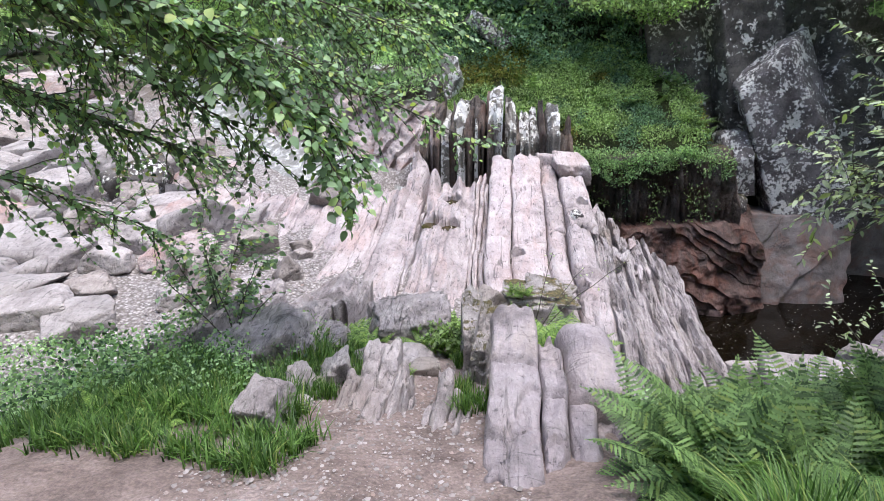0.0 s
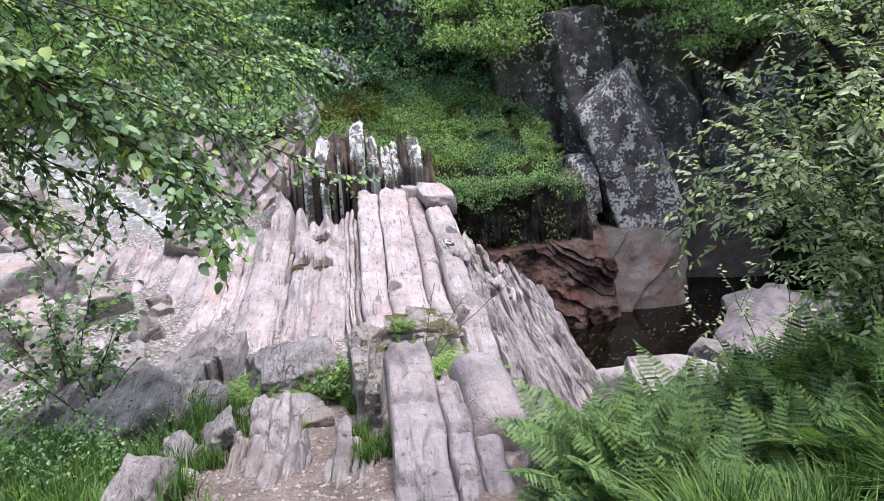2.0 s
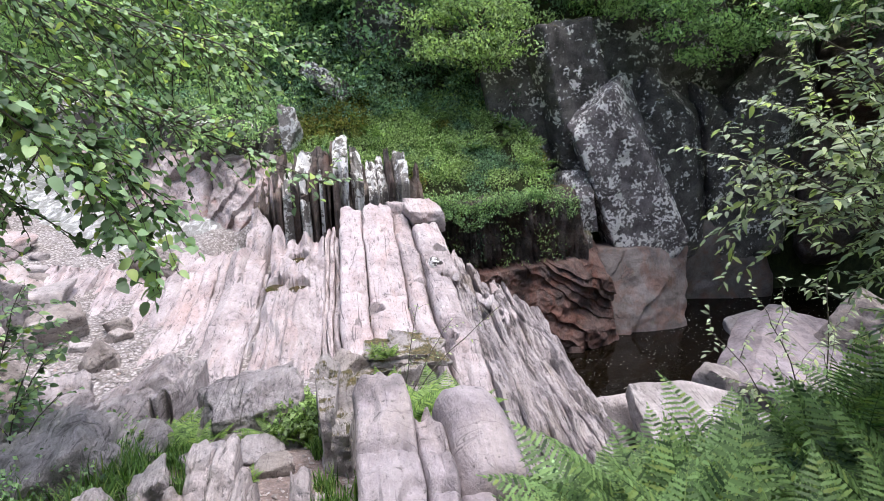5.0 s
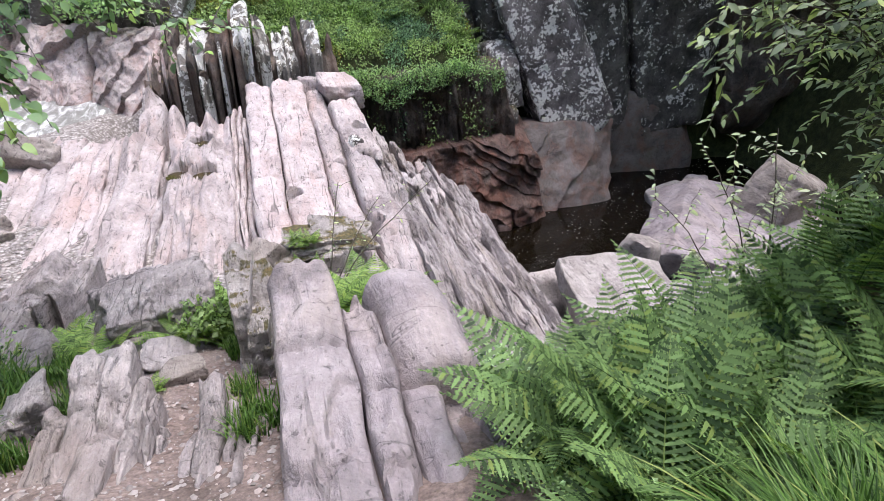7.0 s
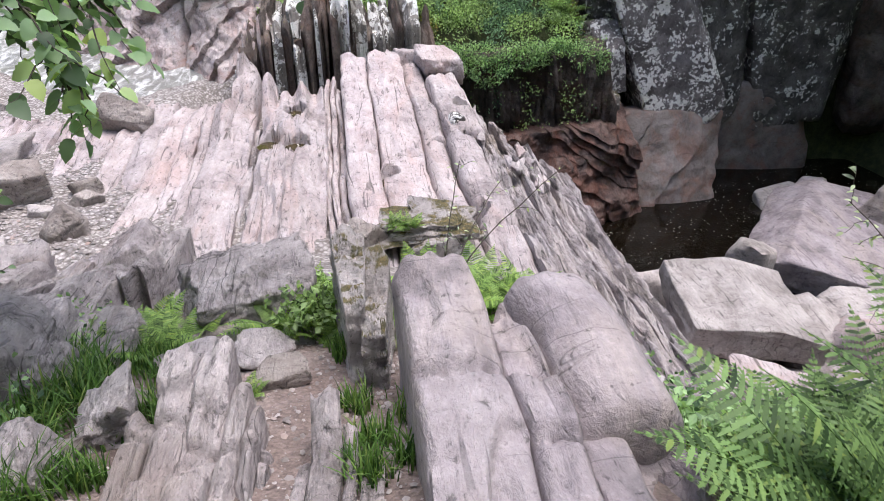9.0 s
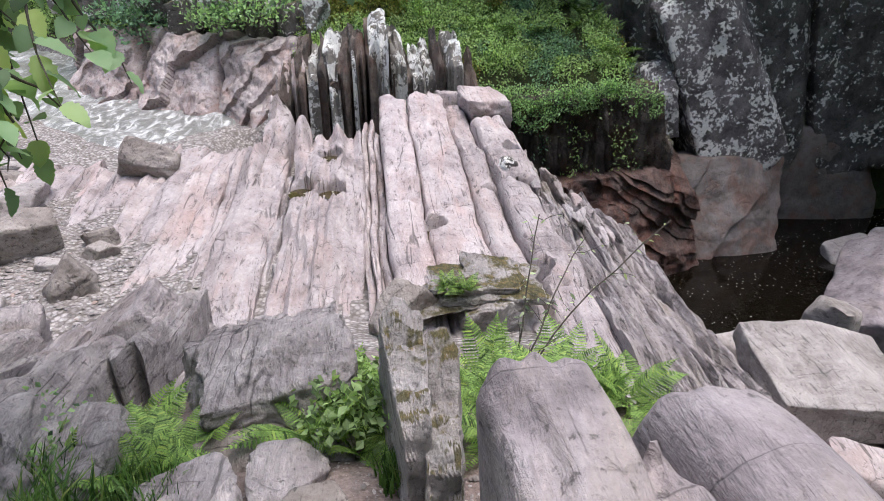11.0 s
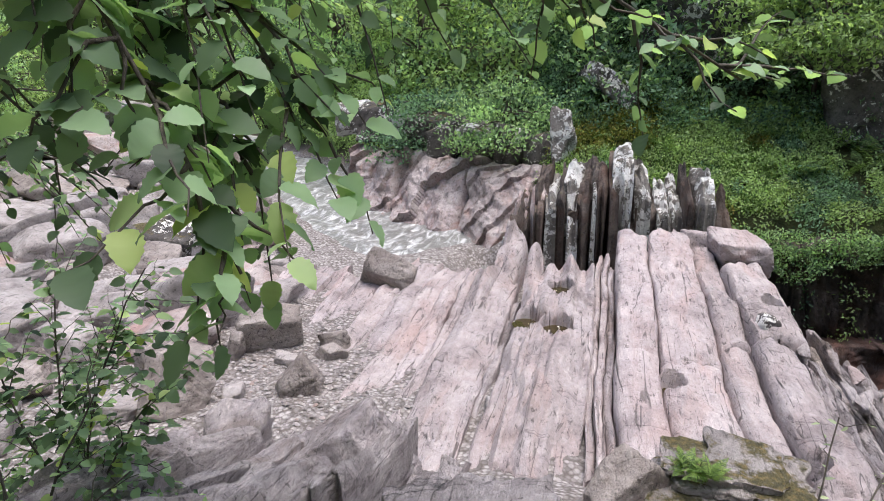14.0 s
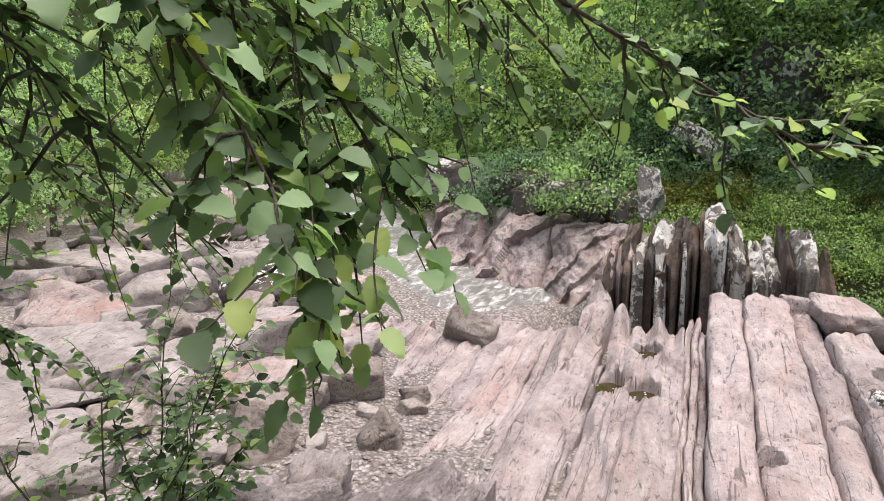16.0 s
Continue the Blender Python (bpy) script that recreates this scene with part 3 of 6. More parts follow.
def face_rock(name, label, corners, seed, material, lean=0.0, per=4.0, depth=0.1, bulge=0.0, rough=0.05, warp=0.15, cells=(150, 110), thick=1.0, group=""):
    """A broad rock face between four corners (top left, top right, bottom right, bottom left), stepped by its bedding; lean: the bedding's slope in degrees."""
    tl, tr, br, bl = (np.array(c, float) for c in corners)
    s, t = np.meshgrid(np.linspace(0, 1, cells[0]), np.linspace(0, 1, cells[1]), indexing="ij")
    s3, t3 = s[..., None], t[..., None]
    p = (tl * (1 - s3) + tr * s3) * (1 - t3) + (bl * (1 - s3) + br * s3) * t3
    out = np.cross(bl - tl, tr - tl)
    out /= np.linalg.norm(out)
    out = out if out[1] < 0 else -out
    a, b = s * np.linalg.norm(tr - tl), t * np.linalg.norm(bl - tl)
    q = (a * math.sin(radians(lean)) + b * math.cos(radians(lean)) + warp * fbm(a * 0.9, b * 0.9, seed, seed, 3)) * per
    k = np.floor(q)
    layer = _hash(k, 0 * k, 0 * k, seed + 1)
    d = depth * (1.3 * layer + 0.8 * (q - k) ** 1.6 + 0.5 * vn(a * 2.5, k * 3.1, 0, seed + 2)) + bulge * np.sin(math.pi * s) ** 0.7 * np.sin(math.pi * np.clip(t * 0.75 + 0.12, 0, 1))
    d = d + rough * fbm(a * 1.6, b * 1.6, seed, seed + 3, 5)
    ragged = 0.02 * vn(a * 4, b * 4, 0, seed + 4)
    d = d - 0.6 * thick * (1 - sm(0.0, 0.09, np.minimum(np.minimum(s, 1 - s), t * 1.2) + ragged * sm(0, 0.06, np.minimum(np.minimum(s, 1 - s), t))))
    p = p + d[..., None] * out
    idx = np.arange(s.size).reshape(s.shape)
    ring = np.concatenate([idx[:, 0], idx[-1, 1:], idx[::-1, -1][1:], idx[0, ::-1][1:-1]])
    v = p.reshape(-1, 3)
    back = v[ring] - out * thick
    m = s.size + np.arange(len(ring))
    walls = np.stack([ring, m, np.roll(m, -1), np.roll(ring, -1)], 1)
    me = tri_mesh(name, np.concatenate([v, back]), np.concatenate([grid_quads(*cells)[:, ::-1], walls[:, ::-1]]), material)
    me.set_sharp_from_angle(angle=radians(40))
    return tagged(new(name, me), label, "rock", group)


def build_slab():
    pale = "pale grey-pink upright bed of bedrock"
    j = 777
    # the broad flat beds in the middle
    bed(pale + ", broad, flat and smooth", -0.12, 0.262, 6.3, 12.0, -2.37, -1.56, -3.6, 11, PALE, groove=0.006, fine=7, lump=0.035, edge=0.03, jag=(0.1, 0.12), steps=((8.95, 0.02), (10.6, -0.03)), joint=j, chips=0.02)
    bed(pale + " with round scour holes", 0.28, 0.80, 6.4, 12.05, -2.36, -1.6, -3.6, 12, PALE, groove=0.008, fine=7, lump=0.05, edge=0.035, jag=(0.1, 0.25), steps=((8.85, 0.03),), joint=j, chips=0.02, dw=0.035, du=0.02,
        holes=((0.34, 8.45, 0.12, 0.26), (0.62, 10.9, 0.08, 0.06)))
    bed(pale + " with a rounded blunt end", 0.815, 1.10, 6.3, 9.15, -2.38, -2.0, -3.6, 13, PALE, groove=0.010, fine=6, lump=0.04, edge=0.10, jag=(0.1, 0.06), joint=j)
    bed(pale + ", stepped and broken", 0.815, 1.12, 9.2, 12.0, -2.05, -1.66, -3.6, 14, PALE, groove=0.02, lump=0.08, edge=0.06, jag=(0.05, 0.2), steps=((10.2, 0.05), (11.0, -0.05)), joint=j, chips=0.08)
    bed(pale + " with a dark scour hole", 1.135, 1.60, 9.3, 11.3, -1.93, -1.66, -3.8, 15, PALE, groove=0.012, lump=0.05, edge=0.05, holes=((1.42, 9.98, 0.10, 0.26),), jag=(0.06, 0.05), chips=0.05, du=0.02, dw=0.035)
    bed(pale + ", long and narrow", 1.12, 1.50, 4.9, 9.25, -2.44, -2.02, -3.8, 16, PALE, groove=0.015, fine=9, lump=0.05, edge=0.04, jag=(0.2, 0.06), steps=((7.2, 0.03), (6.3, 0.02)), holes=((1.16, 7.45, 0.11, 0.3), (1.3, 5.15, 0.13, 0.12)), joint=j, chips=0.04, dw=0.04)
    rock("rock_block", "pale square-cornered rock block ending a slab", (1.36, 11.72, -1.78), (0.66, 0.85, 0.5), 17, PALE, cuts=4, bevel=14, square=0.35, group="beds of the bedrock")
    rock("rock_block", "pale low rock block ending a slab", (1.0, 12.2, -1.86), (0.5, 0.5, 0.5), 18, PALE, cuts=3, bevel=12, group="beds of the bedrock")
    # the flank that steps down to the gorge
    rng = random.Random(2)
    edges = [1.515, 1.68, 1.80, 1.98, 2.08, 2.24, 2.40, 2.52, 2.68, 2.80, 2.98, 3.2]
    for n, (a, b) in enumerate(zip(edges, edges[1:])):
        k = (a - 1.5) / 1.6
        bed("pale thin bed with dark splits above the gorge", a, b - 0.006, 4.7 + 0.25 * k + rng.uniform(-0.2, 0.3), 11.2 - 1.3 * k + rng.uniform(-0.7, 0.5), -2.30 - 1.12 * k + rng.uniform(-0.03, 0.03), -2.02 - 1.2 * k + rng.uniform(-0.04, 0.05), -5.9, 30 + n, FLANK,
            groove=0.045, fine=26, lump=0.07, edge=0.02, jag=(0.35, 0.4), tilt=-0.07, peak=0.1, joint=j + 1, chips=0.10, du=0.013, dw=0.045)
    for n in range(16):
        u = rng.uniform(1.55, 2.4)
        w = rng.uniform(8.6, 10.6)
        rock("splinter_rock", "small loose splinter of rock on the slab's edge", (u, w, -2.0 - 0.72 * (u - 1.5) + 0.02), (rng.uniform(0.04, 0.09), rng.uniform(0.2, 0.5), rng.uniform(0.08, 0.14)), 1900 + n, ROUGH if n % 3 else PALE, (0, rng.uniform(-20, 20), rng.uniform(-8, 8)), cuts=3, detail=3, group="splinters on the edge")
    # thin plates and the hole-pitted hump
    for n, (a, b, z) in enumerate([(-0.36, -0.29, -2.42), (-0.285, -0.21, -2.34), (-0.205, -0.13, -2.40)]):
        bed("thin splintered plate of grey-pink rock", a, b, 7.2, 11.5, z, z + 0.42, -3.6, 50 + n, PALE, groove=0.03, lump=0.07, edge=0.02, jag=(0.2, 0.3), peak=0.2, joint=j, chips=0.08)
    bed("humped pale bed pitted by round scour holes", -1.22, -0.37, 6.3, 11.2, -2.70, -1.86, -3.6, 53, PALE, groove=0.03, fine=9, lump=0.07, edge=0.05, hump=0.16, jag=(0.2, 0.35), peak=0.25, chips=0.06, du=0.02, dw=0.035,
        holes=((-1.06, 9.47, 0.15, 0.28), (-0.72, 9.32, 0.17, 0.30), (-0.76, 10.25, 0.15, 0.28), (-0.9, 9.55, 0.06, 0.1)))
    # the hump's holes hold water; in the slab's, dark discs stand in for shade
    for at, r in (((-1.06, 9.47, -2.115), 0.125), ((-0.72, 9.32, -2.11), 0.145), ((-0.76, 10.25, -1.97), 0.12), ((0.34, 8.45, -2.24), 0.10), ((1.42, 9.98, -1.88), 0.09), ((1.3, 5.15, -2.47), 0.12)):
        bm = bmesh.new()
        bmesh.ops.create_circle(bm, cap_ends=True, segments=20, radius=r)
        me = bpy.data.meshes.new("puddle")
        bm.to_mesh(me)
        bm.free()
        me.materials.append(PUDDLE_AND_SHADE)
        o = new("puddle", me)
        o.matrix_basis = Matrix.Translation(at) @ Matrix.Translation((0, 0, -0.025)) @ Matrix.Diagonal((1.1, 1.35, 1, 1))
        tagged(o, "brown disc in a scour hole, as rain water and painted shade", "puddle", "puddles in the scour holes")
    bed("dark splintered plate between smooth beds", -1.31, -1.225, 7.0, 10.6, -2.60, -2.12, -3.6, 55, ROUGH, groove=0.05, lump=0.06, edge=0.02, jag=(0.2, 0.3), peak=0.1, chips=0.1)
    bed("broad smooth pale slab with fine cross cracks", -1.88, -1.315, 6.35, 11.0, -2.58, -2.0, -3.6, 56, PALE, groove=0.006, fine=7, lump=0.04, edge=0.03, jag=(0.25, 0.35), steps=((7.6, 0.0), (8.7, 0.0), (9.9, 0.02)), peak=0.15, pull=(0.96, 1.0), chips=0.02)
    bed("pale pointed end of an upright bed", -1.72, -1.4, 10.9, 12.1, -2.05, -1.78, -3.4, 57, PALE, groove=0.05, lump=0.05, edge=0.03, jag=(0.1, 0.35), peak=0.3, chips=0.1)
    left = [(-2.06, -1.885, 7.6, 11.3), (-2.3, -2.062, 7.9, 11.5), (-2.58, -2.302, 8.2, 11.7), (-2.9, -2.582, 8.9, 11.6), (-3.22, -2.902, 9.5, 11.5), (-3.6, -3.222, 10.0, 11.3), (-4.0, -3.602, 10.3, 11.4), (-4.5, -4.002, 10.6, 11.5), (-5.0, -4.502, 10.7, 11.6)]
    for n, (a, b, w0, w1) in enumerate(left):
        bed("low pink-grey bed running down into the gravel", a, b, w0 - 0.9, w1, -2.60 - 0.012 * n, -2.16 - 0.012 * n, -3.2, 60 + n, PALE, groove=0.02, fine=9, lump=0.05, edge=0.025, jag=(0.35, 0.35), hump=0.03, peak=0.06, joint=j + 2, chips=0.04)


build_slab()


def build_near_rocks():
    grey = "smooth grey rock slab beside the path"
    g = "grey slabs beside the path"
    base, j = -2.4, 888
    common = dict(material=GREY, name="rock_slab", du=0.014, dw=0.022, group=g, joint=j, wobble=0.03, wear=0.03, dome=0.06, notch=0.07)
    bed(grey + ", split lengthways", 0.06, 0.380, 2.40, 4.2, -0.78, -0.78, base, 101, groove=0.006, fine=5, lump=0.04, edge=0.030, jag=(0.14, 0.06), steps=((3.55, 0.02), (2.9, 0.0)), chips=0.05, **common)
    bed(grey + ", narrow, tapering to a toe", 0.386, 0.547, 2.45, 3.97, -0.80, -0.77, base, 102, groove=0.006, fine=5, lump=0.035, edge=0.030, jag=(0.14, 0.12), steps=((3.2, 0.015),), chips=0.045, pull=(0.85, 1.0), **common)
    bed("domed dark grey rock with a worn hollow front", 0.553, 0.94, 3.28, 4.16, -0.86, -0.86, base, 103, groove=0.005, fine=4, lump=0.03, edge=0.09, jag=(0.03, 0.06), hump=0.05, chips=0.01, **{**common, "dome": 0.2, "notch": 0.0})
    bed(grey + ", below the dome", 0.553, 0.722, 2.45, 3.3, -0.85, -0.87, base, 104, groove=0.008, fine=6, lump=0.03, edge=0.028, jag=(0.12, 0.03), chips=0.05, **common)
    bed(grey + ", with a broken corner", 0.728, 0.93, 2.72, 3.33, -0.88, -0.89, base, 105, groove=0.008, fine=6, lump=0.03, edge=0.030, jag=(0.1, 0.03), chips=0.06, **common)
    bed("low grey rock toe half buried in path grit", 0.6, 0.95, 2.15, 2.68, -0.84, -0.94, base, 106, groove=0.02, lump=0.05, edge=0.03, jag=(0.15, 0.1), chips=0.06, **common)
    bed("pale rock under the dome above the gorge", 0.95, 1.115, 3.9, 6.9, -1.75, -2.3, -3.4, 107, PALE, "rock_bed", groove=0.03, lump=0.05, edge=0.03, chips=0.06)
    # upright plates left of the path
    r = "rough foliated grey rock, upright plates"
    rng = random.Random(71)
    u = -0.93
    for n, (wd, top, w0, w1) in enumerate([(0.10, -1.05, 3.0, 3.8), (0.13, -0.97, 2.95, 4.0), (0.12, -0.96, 2.88, 4.06), (0.07, -1.0, 3.0, 3.95), (0.05, -1.06, 3.05, 3.8), (0.045, -1.11, 3.15, 3.6)]):
        bed("rough foliated grey rock standing beside the path", u, u + wd + 0.004, w0, w1, top - 0.02, top - 0.05, -1.9, 1180 + n, ROUGH, "path_rock", groove=0.022, fine=17, lump=0.04, edge=0.022, jag=(0.08, 0.08), du=0.008, dw=0.014, peak=0.03, wobble=0.012,
            joint=996, chips=0.05, lean=-0.05, wear=0.03, notch=0.05, steps=((3.3 + 0.09 * n, -0.03), (3.7 - 0.03 * n, 0.02)), group="rock plates by the path")
        u += wd
    for n, (u, w, a, b, c) in enumerate([(-1.3, 3.05, 0.26, 0.5, 0.36), (-1.26, 3.62, 0.2, 0.3, 0.28), (-1.12, 3.95, 0.22, 0.34, 0.26)]):
        rock("path_rock", "low rough grey rock beside the path", (u, w, float(land(u, w)) + 0.06), (a, b, c), 119 + 60 * n, ROUGH, (0, -10, 8), cuts=5, bevel=14, rough=0.10, detail=5, square=0.5, group="rock plates by the path")
    for n, (a, b, w0, w1, z0, z1) in enumerate([(-0.31, -0.2, 3.2, 3.78, -1.08, -1.02), (-0.198, -0.145, 3.22, 3.72, -1.1, -1.06), (-0.13, -0.055, 2.98, 3.36, -1.0, -1.02), (-0.36, -0.312, 3.15, 3.5, -1.12, -1.12), (-0.27, -0.2, 2.85, 3.17, -1.0, -1.05), (-0.36, -0.29, 2.7, 3.05, -0.95, -1.0)]):
        bed(r + " rising from the path", a, b, w0, w1, z0, z1, -1.9, 120 + n, ROUGH, "rock_plate", groove=0.015, fine=36, lump=0.05, edge=0.012, jag=(0.09, 0.09), du=0.008, dw=0.016, peak=0.05, joint=999, chips=0.05, group="rock plates by the path")
    # foliated outcrop that leans over towards the river
    rng = random.Random(15)
    u = -3.3
    n = 0
    while u < -1.12:
        wd = rng.uniform(0.09, 0.2)
        near = 4.35 + 0.5 * rng.random() + 0.25 * max(0, -2.2 - u) + (0.9 if u > -1.5 else 0)
        length = rng.uniform(1.2, 2.0)
        zn, zf = float(land(u, near)) + rng.uniform(0.10, 0.34), float(land(u, near + length)) + rng.uniform(0.12, 0.38)
        bed("grey foliated plate of a broken outcrop", u, u + wd - 0.004, near, near + length, zn, zf, -3.0, 1950 + n, ROUGH, "outcrop_plate", groove=0.02, fine=30, lump=0.06, edge=0.015, jag=(0.3, 0.3), du=0.012, dw=0.028, peak=0.15, lean=-0.16, chips=0.10, hump=rng.uniform(0, 0.1), group="broken ridge")
        u += wd
        n += 1
    # the split post block, the flat overhanging rock, the mossy ledge
    rock("rock_block", "upright split rock block with moss on top", (-0.13, 4.68, -1.62), (0.14, 0.88, 1.06), 140, MOSSROCK, (0, -2, 1), cuts=3, bevel=18, rough=0.10, detail=6, square=0.25, group="split block")
    rock("rock_block", "upright split rock block with rusty moss on its side", (0.005, 4.6, -1.64), (0.13, 0.76, 1.04), 141, MOSSROCK, (2, 2, -2), cuts=3, bevel=18, rough=0.10, detail=6, square=0.25, group="split block")
    rock("overhanging_rock", "flat brown-grey rock with a dark hollow beneath", (-0.76, 5.34, -1.62), (0.78, 0.7, 0.46), 143, ROUGH, (-3, -13, 8), cuts=2, bevel=20, rough=0.08, detail=6, square=0.4, planes=(((-0.5, -0.5, -0.7), 0.27), ((-0.85, -0.2, 0.3), 0.36), ((0.1, -0.7, -0.7), 0.27)))
    ledge = new("mossy_ledge_rock")
    tagged(ledge, "flat layered rock ledge with moss on its top", "rock")
    for n, (x, y, z, a, b, c) in enumerate([(0.56, 7.02, -2.13, 0.94, 0.5, 0.10), (0.60, 7.06, -2.075, 0.86, 0.5, 0.08), (0.52, 7.08, -2.03, 0.74, 0.44, 0.07), (0.66, 7.12, -1.995, 0.5, 0.36, 0.05)]):
        o = rock("rock_layer", "", (x, y, z), (a, b, c), 1440 + n, MOSSROCK, (3 + n, -2 + 2 * n, 3 - 5 * n), cuts=6, bevel=16, rough=0.10, detail=5, square=0.2, category="")
        o.parent = ledge
    rock("prop_rock", "dark rock propping up a mossy ledge", (0.70, 6.95, -2.36), (0.62, 0.42, 0.5), 145, MOSSROCK, (0, 0, 12), cuts=6, rough=0.09, square=0.5)
    rock("tilted_rock", "dark grey tilted rock leaning by a mossy ledge", (-0.1, 6.9, -2.2), (0.5, 0.35, 0.36), 146, BROWNROCK, (10, -28, 35), cuts=5)
    rock("bank_edge_rock", "mossy earth-covered rock at the edge of the ferns", (2.45, 2.6, -0.8), (0.8, 0.7, 0.8), 149, MOSSBANK, (0, 10, 20), cuts=5)
    rock("cube_rock", "small loose square rock on a smooth slab", (-1.1, 8.15, -2.50), (0.26, 0.24, 0.26), 147, BOULDER, (0, 0, 10), cuts=2)
    rock("quartz_stone", "small white quartz stone wedged between beds", (1.28, 9.5, -1.92), (0.16, 0.2, 0.22), 148, CLIFFPALE, (0, 10, 20), cuts=3, detail=4)
    # the pointed rocks and foliated ridge left of the slab
    rock("pointed_rock", "grey pointed triangular rock with leaning strata", (-1.85, 6.35, -2.2), (1.5, 0.7, 1.4), 150, ROUGH, (0, 0, 3), cuts=0, bevel=26, rough=0.05, planes=(((0.846, 0, 0.531), 0.395), ((-0.552, 0, 0.834), 0.357), ((0, -0.9, 0.43), 0.26)), square=0.2, detail=6)
    rock("pointed_rock", "small grey pointed rock at the slab's foot", (-1.46, 6.6, -2.3), (0.36, 0.3, 0.8), 151, ROUGH, (0, 0, 8), cuts=0, planes=(((0.95, 0, 0.42), 0.12), ((-0.9, 0, 0.42), 0.12)), square=0.6, detail=4)
    rng = random.Random(5)
    spots = [(-2.75, 6.6, -2.1, 0.5), (-3.1, 6.3, -2.15, 0.5), (-1.55, 6.1, -2.1, 0.3), (-3.3, 5.8, -2.1, 0.5), (-1.2, 6.0, -2.16, 0.26), (-1.05, 6.35, -2.32, 0.26)]
    for n, (u, w, z, s) in enumerate(spots):
        rock("ridge_rock", "grey foliated rock of a broken ridge above the gravel", (u, w, z - 0.2), (s * rng.uniform(0.6, 0.85), s * rng.uniform(1.2, 1.6), s * rng.uniform(0.75, 1.05)), 160 + n, ROUGH,
             (rng.uniform(-8, 14), rng.uniform(-30, -12), rng.uniform(-14, 18)), cuts=4, bevel=10, rough=0.12, detail=5, group="broken ridge")
    rock("ridge_rock", "large dark grey rock with a shaded hollow at its foot", (-1.95, 4.4, -1.55), (1.05, 0.9, 0.66), 190, ROUGH, (10, -10, 14), cuts=5, bevel=14, rough=0.08, detail=6, group="broken ridge")
    rock("ridge_rock", "pale grey rock slab leaning on a ridge", (-1.5, 4.75, -1.72), (0.7, 0.7, 0.5), 191, ROUGH, (6, -14, 20), cuts=5, bevel=14, rough=0.09, group="broken ridge")
    for n, (u, w, s) in enumerate([(-1.16, 4.1, 0.24), (-0.95, 4.5, 0.3), (-0.5, 4.35, 0.26), (-0.62, 4.62, 0.32), (-0.8, 4.85, 0.34), (-0.45, 4.85, 0.2), (-1.3, 3.7, 0.22), (-1.22, 3.3, 0.2), (-0.72, 4.12, 0.22)]):
        rock("step_stone", "flat grey stone set in the path as a rough step", (u, w, float(land(u, w)) + 0.03), (s, s * 0.8, s * 0.45), 200 + n, ROUGH if n % 2 else BROWNROCK, (0, 0, rng.uniform(-40, 40)), cuts=4, detail=4, group="stones in the path")


build_near_rocks()


